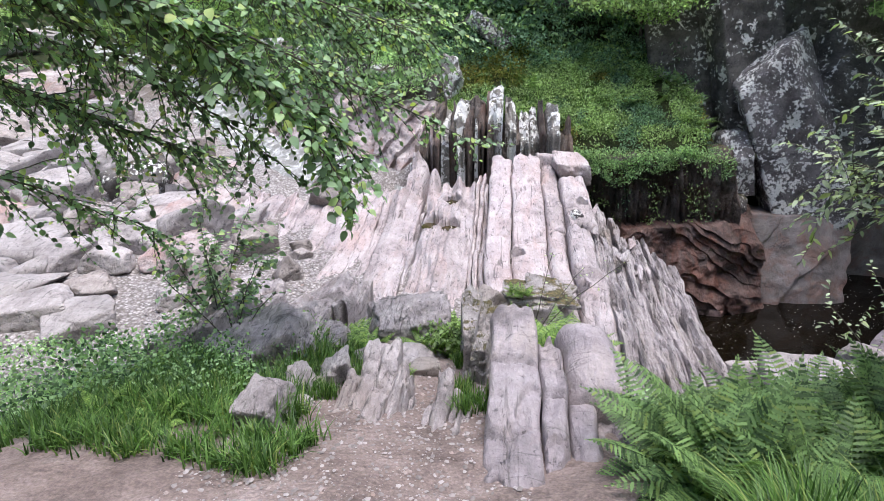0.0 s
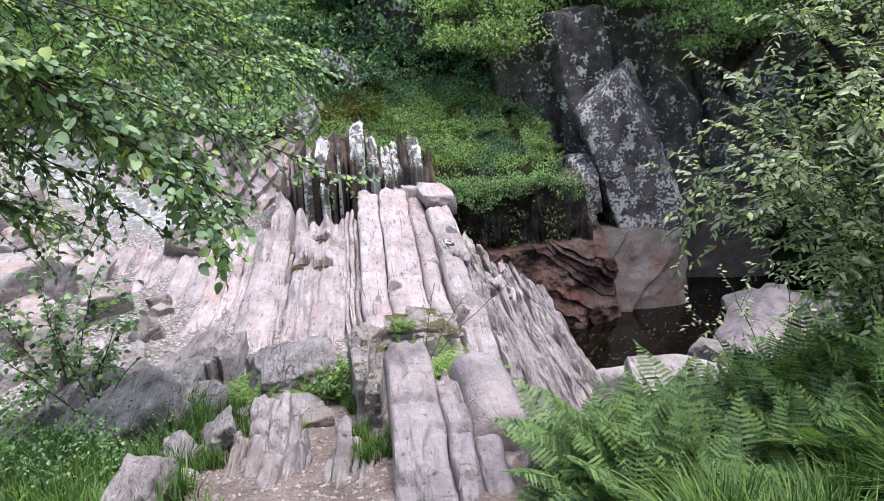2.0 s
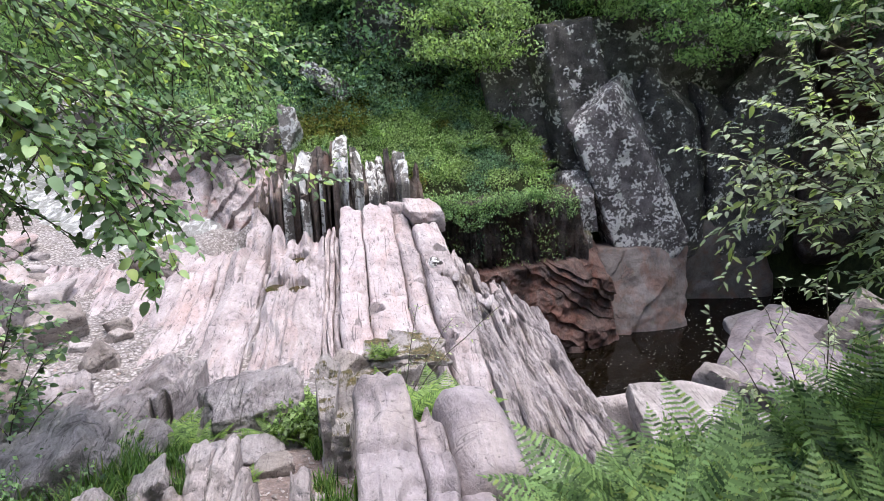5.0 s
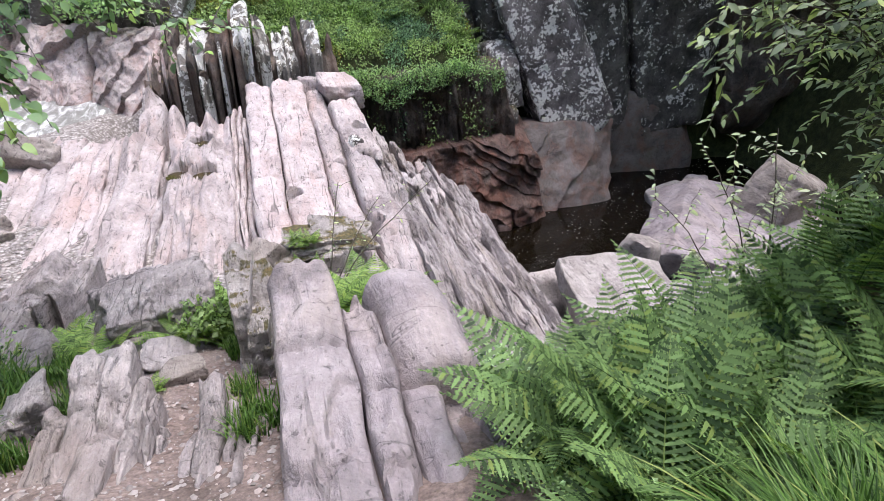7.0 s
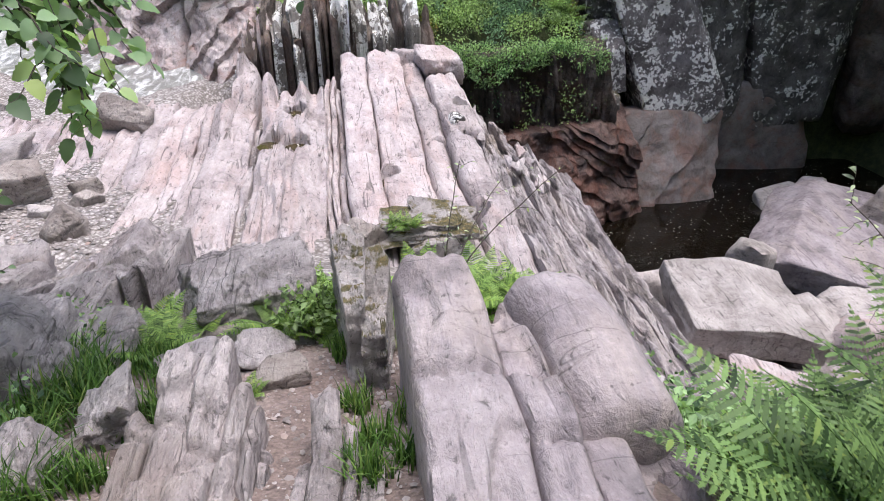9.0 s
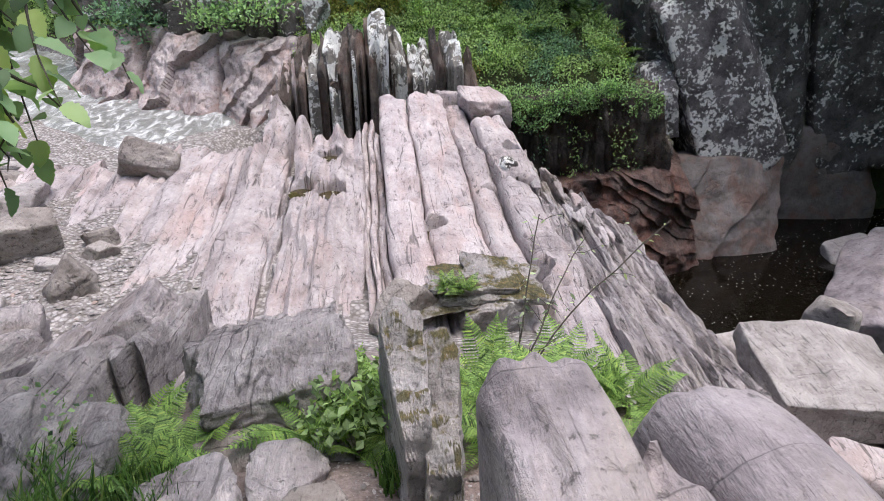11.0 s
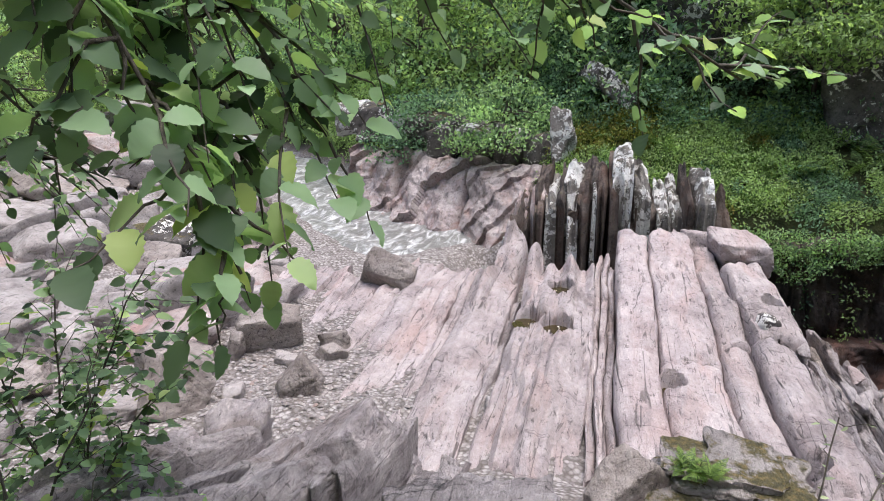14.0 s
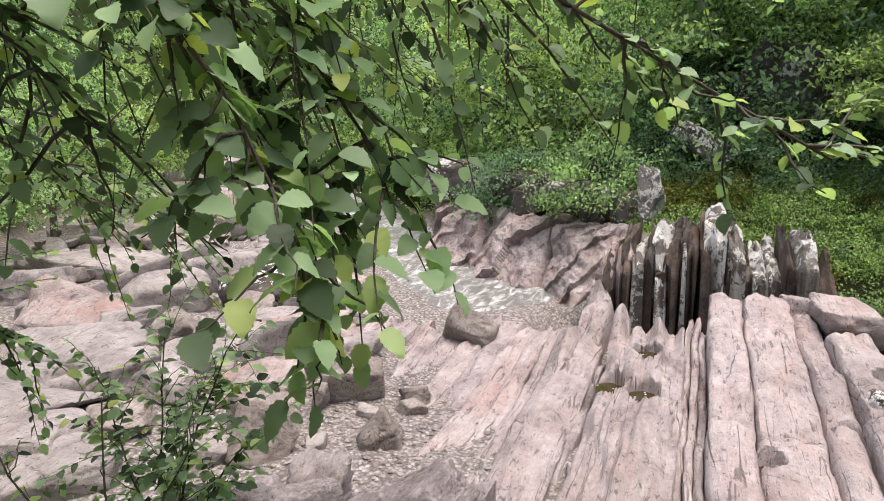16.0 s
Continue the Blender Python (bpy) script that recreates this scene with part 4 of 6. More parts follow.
def build_gravel_stones():
    rng = random.Random(8)
    for n, (label, u, w, s, m, turn) in enumerate([
            ("brown-grey block of rock standing in gravel", -3.85, 8.95, (0.75, 0.5, 0.52), BROWNROCK, (8, -12, 35)),
            ("small dark stone against a block in gravel", -3.98, 8.5, (0.18, 0.25, 0.36), BROWNROCK, (0, 10, 20)),
            ("reddish pyramid-shaped stone lying in gravel", -2.98, 8.05, (0.42, 0.36, 0.5), BROWNROCK, (0, 0, 30)),
            ("dark jagged stone lying in gravel", -3.15, 9.2, (0.36, 0.3, 0.26), BROWNROCK, (0, -20, 10)),
            ("dark jagged stone lying in gravel", -3.05, 8.92, (0.26, 0.24, 0.2), BROWNROCK, (0, 14, 50)),
            ("pale flat stone lying in gravel", -3.42, 8.6, (0.3, 0.2, 0.12), BOULDER, (0, 0, 12)),
            ("pale upright flat stone lying in gravel", -3.48, 7.7, (0.17, 0.36, 0.16), BOULDER, (0, 0, 12)),
            ("reddish-grey rock half sunk in gravel", -4.45, 8.15, (0.75, 0.6, 0.55), BROWNROCK, (6, 12, 25)),
            ("reddish-grey pointed rock half sunk in gravel", -4.05, 7.5, (0.5, 0.55, 0.6), BROWNROCK, (0, 14, 65)),
            ("smooth grey river stone beside gravel", -4.35, 7.2, (0.5, 0.36, 0.26), BOULDER, (0, 0, 40)),
            ("brown wedge of rock with a dark hollow below, by the river", -3.1, 11.1, (0.85, 0.6, 0.46), BROWNROCK, (0, 10, 8))]):
        z = float(land(u, w))
        rock("stone" if max(s) < 0.5 else "boulder", label, (u, w, z + s[2] * 0.22 + (0.14 if n == 10 else 0)), s, 220 + n, m, turn, cuts=8, detail=4 if max(s) < 0.5 else 5, group="stones on the gravel",
             planes=(((0.8, 0, 0.6), 0.15), ((-0.7, 0.2, 0.6), 0.15), ((0, -0.8, 0.55), 0.14)) if n == 2 else ())
    # loose pebbles, too many to count
    verts, faces = [], []
    base = np.array([(1, 0, 0), (0.4, 0.9, 0.1), (-0.8, 0.6, 0), (-0.7, -0.6, 0.1), (0.4, -0.9, 0), (0.1, 0.1, 0.75), (-0.2, 0, -0.6)])
    tris = np.array([(0, 1, 5), (1, 2, 5), (2, 3, 5), (3, 4, 5), (4, 0, 5), (1, 0, 6), (2, 1, 6), (3, 2, 6), (4, 3, 6), (0, 4, 6)])
    r2 = np.random.default_rng(3)
    count = 12500
    for k in range(count):
        if k < 6500:
            u, w = r2.uniform(-4.6, -1.7), r2.uniform(6.6, 10.6)
            s = 0.010 + 0.03 * r2.random() ** 4
        else:
            u, w = r2.uniform(-1.4, 0.3), r2.uniform(1.9, 5.0)
            s = 0.004 + 0.018 * r2.random() ** 5
        a = r2.uniform(0, 6.28)
        c, sn = math.cos(a), math.sin(a)
        p = base * (s * np.array([1, r2.uniform(0.6, 0.9), r2.uniform(0.5, 0.8)]))
        p = np.stack([p[:, 0] * c - p[:, 1] * sn + u, p[:, 0] * sn + p[:, 1] * c + w, p[:, 2] + s * 0.25], 1)
        verts.append(p)
        faces.append(tris + 7 * k)
    v = np.concatenate(verts)
    centre = v.reshape(count, 7, 3).mean(1)
    v[:, 2] += np.repeat(land(centre[:, 0], centre[:, 1]), 7)
    m, nt, bsdf = mat_start("pebble")
    rnd = nt.nodes.new("ShaderNodeNewGeometry").outputs["Random Per Island"]
    nt.links.new(ramp(nt, rnd, [(0.0, (0.15, 0.128, 0.122)), (0.5, (0.26, 0.228, 0.22)), (0.9, (0.37, 0.332, 0.325)), (1.0, (0.27, 0.20, 0.175))]), bsdf.inputs["Base Color"])
    bsdf.inputs["Roughness"].default_value = 0.8
    tagged(new("gravel", tri_mesh("gravel", v, np.concatenate(faces), m, False)), "loose grey and pinkish pebbles", "gravel", kind="stuff")


build_gravel_stones()


def build_river_boulders():
    """Boulders and slabs of the dry side of the river bed."""
    rng = random.Random(21)
    big = [(-5.0, 9.35, 1.25, 0.85, 0.85, BOULDER), (-6.6, 8.2, 0.9, 0.7, 0.6, BOULDER), (-7.4, 12.0, 1.5, 1.1, 1.0, CLIFF), (-9.2, 12.6, 1.6, 1.3, 0.8, BOULDER), (-8.7, 11.0, 1.5, 1.1, 0.9, BOULDER),
           (-5.9, 8.2, 0.7, 0.5, 0.45, BOULDER), (-5.6, 7.4, 0.6, 0.5, 0.4, BROWNROCK), (-6.4, 9.6, 0.9, 0.6, 0.5, BOULDER), (-7.3, 9.6, 0.8, 0.7, 0.5, BROWNROCK), (-8.2, 9.6, 0.9, 0.6, 0.6, BOULDER), (-6.3, 10.9, 1.3, 0.8, 0.4, BOULDER),
           (-7.6, 14.6, 1.2, 0.9, 0.7, BROWNROCK), (-10.5, 12.2, 2.2, 1.2, 0.5, BOULDER), (-11.5, 14.5, 2.5, 1.4, 0.5, BOULDER), (-13.5, 15.2, 3.0, 1.4, 0.6, BROWNROCK), (-12.2, 17.5, 2.4, 1.4, 0.6, BOULDER), (-15.5, 20.5, 3.2, 1.8, 1.1, RED),
           (-18, 20, 4, 1.6, 0.6, BOULDER), (-17, 24, 3.4, 2, 0.8, BOULDER), (-21, 25, 4, 2, 0.8, BOULDER), (-24, 30, 4, 2.5, 0.9, BOULDER), (-29, 36, 5, 3, 1, BOULDER), (-9.7, 15.6, 1.3, 0.8, 0.5, BROWNROCK), (-5.2, 6.5, 0.9, 0.7, 0.4, BOULDER),
           (-6.2, 6.6, 1.4, 0.9, 0.4, BOULDER), (-7.6, 7.6, 1.2, 0.8, 0.5, BOULDER), (-5.2, 11.0, 0.7, 0.6, 0.35, BROWNROCK), (-7.0, 11.0, 0.7, 0.6, 0.5, BROWNROCK), (-9.9, 9.8, 1.2, 0.8, 0.6, BOULDER), (-11.6, 10.6, 1.3, 1.0, 0.7, BOULDER)]
    for n, (u, w, a, b, c, m) in enumerate(big):
        rock("boulder", "pale water-worn boulder in a dry river bed" if m is BOULDER else "brown-grey boulder in a dry river bed", (u, w, float(land(u, w)) + c * 0.24), (a, b, c), 300 + n, m,
             (rng.uniform(-10, 10), rng.uniform(-14, 14), rng.uniform(0, 60)), cuts=9, bevel=10, rough=0.045, detail=5 if w < 14 else 4, group="river boulders")
    slabs = [(-5.6, 10.3, 1.9, 1.2, 0.5), (-7.0, 7.0, 2.2, 1.4, 0.5), (-8.0, 8.6, 1.9, 1.3, 0.6), (-9.0, 10.0, 2.4, 1.5, 0.6), (-8.2, 13.6, 2.0, 1.4, 0.7), (-10.2, 14.2, 2.6, 1.6, 0.6), (-6.6, 12.9, 1.6, 1.0, 0.6), (-12.5, 12.6, 3.0, 1.8, 0.7), (-13.5, 18.5, 3.4, 2.0, 0.7), (-5.0, 8.6, 1.2, 0.8, 0.5), (-6.0, 9.0, 1.1, 0.8, 0.6), (-15.5, 17.0, 3.4, 1.8, 0.7), (-20.5, 22.5, 4.5, 2.5, 0.9), (-4.7, 10.1, 0.8, 0.6, 0.4)]
    for n, (u, w, a, b, c) in enumerate(slabs):
        rock("river_slab", "broad pale slab of scoured rock in a dry river bed", (u, w, float(land(u, w)) + c * 0.12), (a, b, c), 380 + n, BOULDER if n % 3 else RED, (rng.uniform(-6, 6), rng.uniform(-9, 9), rng.uniform(20, 60)), cuts=8, bevel=9, rough=0.05, detail=5, group="river boulders")
    for n in range(150):
        d, s = rng.uniform(-6.5, 1.0), abs(rng.gauss(0, 1)) * 8 - 4.5
        u, w = -7 + 0.73 * d - 0.68 * s, 13 + 0.68 * d + 0.73 * s
        if u > -4.8 and w > 6.5 or w < 5:
            continue
        a = rng.uniform(0.18, 0.6) * (1 + 0.03 * max(s, 0))
        rock("boulder", "small rounded stone in a dry river bed", (u, w, float(land(u, w)) + a * 0.15), (a, a * rng.uniform(0.6, 0.9), a * rng.uniform(0.45, 0.75)), 400 + n, BOULDER if n % 3 else BROWNROCK,
             (0, rng.uniform(-14, 14), rng.uniform(0, 180)), cuts=8, bevel=8, rough=0.05, detail=3, group="river boulders")


build_river_boulders()


def build_far_bank():
    # reddish rock face across the river
    rng = random.Random(31)
    for k, f in enumerate((0.0, 0.33, 0.66)):
        a, b = -7.1 + 5.7 * f, -7.1 + 5.7 * (f + 0.36)
        ya, yb = 14.15 + (-1.4 - a) * 0.62, 14.15 + (-1.4 - b) * 0.62
        face_rock("bank_slab", "sloping reddish-grey rock slabs at the water's edge", ((a, ya + 1.75, -1.15), (b, yb + 1.75, -1.2), (b, yb - 0.15, -2.95), (a, ya - 0.15, -2.95)), 500 + 11 * k, RED, lean=62 - 8 * k, per=2.2, depth=0.12, bulge=0.15, rough=0.14, warp=0.2, cells=(120, 110), thick=1.0, group="reddish far bank slabs")
    for k in range(9):
        u = -7.6 + 0.75 * k
        w = 14.35 + (-2.2 - u) * 0.62 + 2.35
        rock("bank_rock", "grey lichened upright rock under bushes on the river bank", (u, w, -1.0 + 0.06 * (8 - k)), (0.85, 0.9, 0.85), 540 + k, PILLAR if k % 3 == 0 else CLIFF, (rng.uniform(-8, 8), rng.uniform(-10, 10), rng.uniform(-15, 15)), cuts=4, detail=4, group="far bank rocks")
    # dark and white-spotted upright beds behind the slab
    spec = [(-1.75, -1.5, 13.5, -1.55, RED), (-1.48, -1.2, 13.3, -1.25, RED), (-1.18, -0.98, 13.2, -1.12, DARKBED), (-0.96, -0.72, 13.1, -1.0, PILLAR), (-0.70, -0.46, 13.1, -1.1, DARKBED), (-0.44, -0.2, 13.0, -1.05, DARKBED),
            (-0.18, 0.12, 12.9, -0.62, PILLAR), (0.14, 0.34, 13.1, -1.3, DARKBED), (0.38, 0.60, 12.95, -0.92, PILLAR), (0.62, 0.82, 13.0, -1.25, PILLAR), (0.84, 1.0, 13.05, -1.4, PILLAR), (1.04, 1.3, 12.9, -1.05, PILLAR), (1.32, 1.6, 13.2, -1.5, DARKBED)]
    for k, (a, b, w0, z, m) in enumerate(spec):
        bed("dark upright bed spotted with white lichen" if m is PILLAR else "dark upright rock bed across the river", a, b, w0, w0 + 1.7, z - 0.22, z + 0.12, -3.8, 560 + k, m, "rock_pillar", groove=0.06, fine=18, lump=0.12, edge=0.03, chips=0.3, lean=rng.uniform(-0.12, 0.0), peak=0.15, jag=(0.3, 0.2), hump=0.12, tilt=rng.uniform(-0.12, 0.12),
            group="upright beds across the river", du=0.035, dw=0.07)
    tops = np.array([[0.5 * (q[0] + q[1]), q[3]] for q in spec])
    u, k = -1.75, 0
    while u < 1.7:
        wd = rng.uniform(0.06, 0.17)
        z = float(np.interp(u + wd / 2, tops[:, 0], tops[:, 1])) + rng.uniform(-0.18, 0.02)
        bed("thin dark splinter bed between lichened rocks", u, u + wd, 13.0 + rng.uniform(-0.25, 0.35), 14.6, z - 0.3, z + 0.05, -3.8, 2100 + k, PILLAR if k % 3 == 0 else DARKBED, "rock_splinter", groove=0.05, fine=22, lump=0.14, edge=0.02, chips=0.12, lean=rng.uniform(-0.12, -0.04), peak=0.05, jag=(0.12, 0.2),
            group="upright beds across the river", du=0.03, dw=0.06)
        u += wd * 0.95
        k += 1
    rock("bank_rock", "white-lichened upright rock among grass", (-1.25, 15.6, -0.55), (0.5, 0.4, 0.95), 580, PILLAR, cuts=4, group="far bank rocks")
    rock("bank_rock", "pale tilted rock slab in undergrowth", (-0.35, 17.6, 0.35), (1.2, 0.7, 0.45), 581, CLIFFPALE, (0, 35, 20), cuts=4, group="far bank rocks")
    rock("bank_rock", "dark crag under the trees", (1.6, 19.2, 1.2), (2.6, 1.4, 2.4), 582, CLIFF, (0, 8, 10), cuts=6, group="far bank rocks")
    # dark splintered face under the moss overhang
    for k, (a, b) in enumerate([(1.5, 3.1), (2.95, 4.3), (4.1, 5.6)]):
        face_rock("splintered_rock", "dark damp splintered rock face below a mossy overhang", ((a - 0.3, 14.22, -2.0), (b - 0.3, 14.25, -2.0), (b + 0.15, 14.2, -4.1), (a + 0.15, 14.15, -4.2)), 600 + 7 * k, DARKBED, lean=80, per=8.5, depth=0.22, rough=0.10, warp=0.06, cells=(170, 90), thick=0.7, group="dark faces above the pool")


build_far_bank()


def build_gorge():
    c = "gorge rocks"
    rock("cliff_block", "huge tilted rock block crusted with white lichen", (6.98, 15.6, -2.1), (1.85, 1.7, 4.9), 701, CLIFFPALE, (-5, -23, -6), cuts=0, bevel=22, rough=0.03, detail=6, square=0.12,
         planes=(((0.55, -0.1, -0.83), 2.12), ((-0.60, -0.15, -0.78), 1.98), ((0.1, -0.75, -0.66), 2.0), ((0.8, -0.6, 0.1), 0.98), ((-0.45, -0.2, 0.85), 2.1)), group=c)
    rock("cliff_block", "dark upright rock block with lichen patches", (8.45, 16.2, -1.75), (1.9, 1.7, 4.9), 702, CLIFF, (-5, -17, -4), cuts=2, bevel=14, rough=0.035, detail=6, square=0.3, planes=(((0.7, -0.1, -0.7), 1.8), ((-0.6, -0.5, 0.7), 1.7), ((0.75, -0.5, 0.5), 1.35)), group=c)
    rock("cliff_block", "narrow dark rock block streaked with white lichen", (10.15, 16.3, -2.0), (1.7, 1.6, 4.8), 712, CLIFF, (-4, -8, -4), cuts=2, bevel=14, rough=0.04, detail=6, square=0.3, planes=(((0.6, -0.4, 0.7), 1.3),), group=c)
    rock("cliff_block", "dark tall rock block spotted with lichen", (5.75, 16.45, -0.1), (1.6, 1.5, 3.7), 703, CLIFF, (-3, -9, 6), cuts=2, bevel=18, detail=6, square=0.3, group=c)
    rock("cliff_block", "dark rock block with bold white lichen rings", (5.62, 15.35, -2.5), (0.72, 0.9, 1.5), 704, CLIFFPALE, (0, -10, 4), cuts=2, bevel=14, rough=0.04, detail=5, square=0.4, group=c)
    rock("cliff_block", "dark flat rock ledge below lichened blocks", (5.3, 15.1, -3.42), (1.3, 1.2, 0.4), 705, CLIFF, (0, -6, 4), cuts=3, detail=5, group=c)
    rock("cliff_block", "dark shaded cliff block under trees", (11.0, 16.2, -1.4), (2.2, 2.2, 5.6), 706, CLIFF, (0, -8, -10), cuts=4, detail=5, group=c)
    rock("cliff_block", "dark shaded cliff rock at the cave mouth", (13.2, 15.6, -2.4), (2.4, 2.6, 4.6), 707, DARKBED, (0, 12, -20), cuts=7, bevel=6, rough=0.08, detail=5, group=c)
    rock("cliff_block", "dark rough cliff wall behind lichened blocks", (7.4, 17.1, -1.2), (7.5, 1.6, 6.0), 708, CLIFF, (-6, 0, 0), cuts=4, bevel=8, rough=0.06, detail=5, square=0.6, group=c)
    rock("cliff_block", "dark overhanging rock above the cave", (13.4, 14.8, 0.3), (4.2, 5.0, 1.8), 709, DARKBED, (4, 14, -10), cuts=7, bevel=6, rough=0.09, detail=5, group=c)
    face_rock("polished_rock", "smooth water-polished grey rock with rusty foot above the pool", ((5.3, 14.75, -3.3), (8.85, 15.0, -3.55), (8.25, 13.7, -6.3), (5.2, 13.6, -6.3)), 710, POLISHED, lean=60, per=0.8, depth=0.05, bulge=0.3, rough=0.05, warp=0.2, cells=(150, 130), thick=1.6, group=c)
    rock("polished_rock", "smooth dark grey rock wall above the pool", (10.2, 16.4, -5.0), (2.8, 2.0, 3.4), 711, POLISHED, (-4, 4, 0), cuts=2, bevel=7, rough=0.04, detail=5, square=0.4, group=c)
    rng = random.Random(44)
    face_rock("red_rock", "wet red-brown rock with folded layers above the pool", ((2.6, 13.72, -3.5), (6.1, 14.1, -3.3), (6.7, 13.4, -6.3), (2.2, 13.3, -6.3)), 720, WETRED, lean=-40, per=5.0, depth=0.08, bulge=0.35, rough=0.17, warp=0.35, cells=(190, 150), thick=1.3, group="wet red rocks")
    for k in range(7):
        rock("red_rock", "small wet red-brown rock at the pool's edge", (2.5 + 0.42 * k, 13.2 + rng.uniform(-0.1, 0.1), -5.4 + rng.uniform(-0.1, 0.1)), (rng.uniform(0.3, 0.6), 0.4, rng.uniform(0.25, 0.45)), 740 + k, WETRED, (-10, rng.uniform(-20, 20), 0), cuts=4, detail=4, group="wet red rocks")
    # boulders on this side of the pool
    rock("pool_boulder", "large flat-topped smooth grey boulder by the pool", (9.0, 10.7, -5.05), (3.3, 3.1, 0.75), 750, GREY, (3, -1, -40), cuts=2, bevel=32, rough=0.025, detail=6, square=0.35, group="pool boulders")
    rock("pool_boulder", "rough grey boulder on top of a flat one", (10.6, 10.9, -4.3), (1.7, 1.5, 0.9), 751, BROWNROCK, (0, 6, 20), cuts=5, detail=5, group="pool boulders")
    rock("pool_boulder", "pale pink flat-topped block with a dark hollow below", (5.2, 8.45, -4.42), (1.75, 1.6, 0.5), 752, BOULDER, (6, 2, -14), cuts=2, bevel=34, rough=0.025, detail=6, square=0.4, group="pool boulders")
    rock("pool_boulder", "pale pink jagged rock at the pool's edge", (4.6, 9.6, -5.0), (0.8, 0.6, 0.8), 753, BOULDER, (0, -16, 10), cuts=5, detail=4, group="pool boulders")
    rock("pool_boulder", "pale pointed rock at the pool's edge", (6.6, 10.3, -5.0), (0.7, 0.8, 0.9), 754, BOULDER, (0, 10, 30), cuts=5, detail=4, group="pool boulders")
    for k in range(9):
        bed("pale layered bed dipping beside the pool", 4.7 + 0.30 * k, 4.98 + 0.30 * k, 5.6 + rng.uniform(-0.3, 0.3), 7.7 + 0.12 * k + rng.uniform(-0.4, 0.4), -4.2 - 0.02 * k + rng.uniform(-0.1, 0.1), -5.0 + rng.uniform(-0.12, 0.12), -6.4, 2200 + k, PALE, groove=0.03, lump=0.10, edge=0.03, jag=(0.3, 0.3), chips=0.1, lean=0.12, tilt=-0.08, group="beds beside the pool", du=0.04, dw=0.07)
    for k in range(8):
        u, w0, w1 = 1.75 + 0.3 * k, 3.7 + 0.12 * k + rng.uniform(-0.2, 0.2), 5.6 + 0.1 * k + rng.uniform(-0.4, 0.4)
        bed("pale split bed on the slope above the pool", u, u + 0.285, w0, w1, float(land(u, w0)) + 0.10, float(land(u, w1)) + 0.16, -5.5, 2230 + k, FLANK, groove=0.03, lump=0.08, edge=0.03, jag=(0.3, 0.3), chips=0.1, lean=0.06, tilt=-0.08, notch=0.06, group="beds beside the pool", du=0.03, dw=0.05)
    for k in range(22):
        u, w = rng.uniform(1.5, 4.6), rng.uniform(3.5, 7.0)
        a = rng.uniform(0.25, 0.6)
        rock("slope_rock", "pale angular rock lying on the slope above the pool", (u, w, float(land(u, w)) + 0.1), (a, a * rng.uniform(0.7, 1.1), a * rng.uniform(0.35, 0.6)), 2260 + k, (FLANK, BOULDER, ROUGH)[k % 3], (rng.uniform(-20, 10), rng.uniform(-15, 15), rng.uniform(-40, 40)), cuts=4, bevel=20, detail=4, square=0.5, group="rocks above the pool")
    for k, (u, w, z, a) in enumerate([(4.2, 7.6, -4.9, 1.0), (3.7, 6.9, -4.4, 0.7), (4.9, 7.1, -4.8, 0.9), (6.4, 8.2, -5.0, 1.6), (7.0, 7.6, -4.7, 1.5), (7.9, 9.0, -5.2, 1.2), (3.5, 6.2, -3.9, 0.6), (9.5, 13.4, -5.4, 1.0), (10.3, 13.6, -5.3, 0.9), (3.9, 8.4, -5.0, 0.7)]):
        rock("pool_boulder", "pale layered rock lying beside the pool", (u, w, z), (a, a * 0.75, a * 0.5), 760 + k, BOULDER if k % 2 else PALE, (rng.uniform(-8, 8), rng.uniform(-10, 16), rng.uniform(-40, 10)), cuts=5, detail=4, group="pool boulders")


build_gorge()


# ---- plants ----
def frames_from(normal, along):
    """Unit axes for many leaves: along, side and normal."""
    a = along / np.maximum(np.linalg.norm(along, axis=1, keepdims=True), 1e-9)
    side = np.cross(normal, a)
    side = side / np.maximum(np.linalg.norm(side, axis=1, keepdims=True), 1e-9)
    return a, side, np.cross(a, side)


def leaf_cloud(name, pos, size, rng, material, flat=0.6, narrow=0.6):
    """Many small folded leaves at the given places, as one mesh."""
    n = len(pos)
    normal = rng.normal(size=(n, 3)) * (1 - flat) + np.array([0, 0, 1.0]) * flat + rng.normal(size=(n, 3)) * 0.25
    a, s, up = frames_from(normal, rng.normal(size=(n, 3)))
    size = np.broadcast_to(np.asarray(size, float), (n,))[:, None] * rng.uniform(0.7, 1.3, (n, 1))
    tip, base = pos + a * size * 0.55 - up * size * 0.08, pos - a * size * 0.5
    l, r = pos + s * size * narrow * 0.5 + up * size * 0.1, pos - s * size * narrow * 0.5 + up * size * 0.1
    v = np.stack([base, r, tip, l], 1).reshape(-1, 3)
    i = np.arange(n) * 4
    tris = np.concatenate([np.stack([i, i + 1, i + 2], 1), np.stack([i, i + 2, i + 3], 1)])
    return tri_mesh(name, v, tris, material, False)


def clumps(rng, centres, radius, per, squash=0.45):
    """Points spread round clump centres."""
    c = np.repeat(centres, per, axis=0)
    r = np.repeat(np.broadcast_to(radius, (len(centres),)), per)[:, None]
    d = rng.normal(size=c.shape)
    d /= np.linalg.norm(d, axis=1, keepdims=True)
    return c + d * r * (rng.random((len(c), 1)) ** 0.45) * np.array([1, 1, squash])


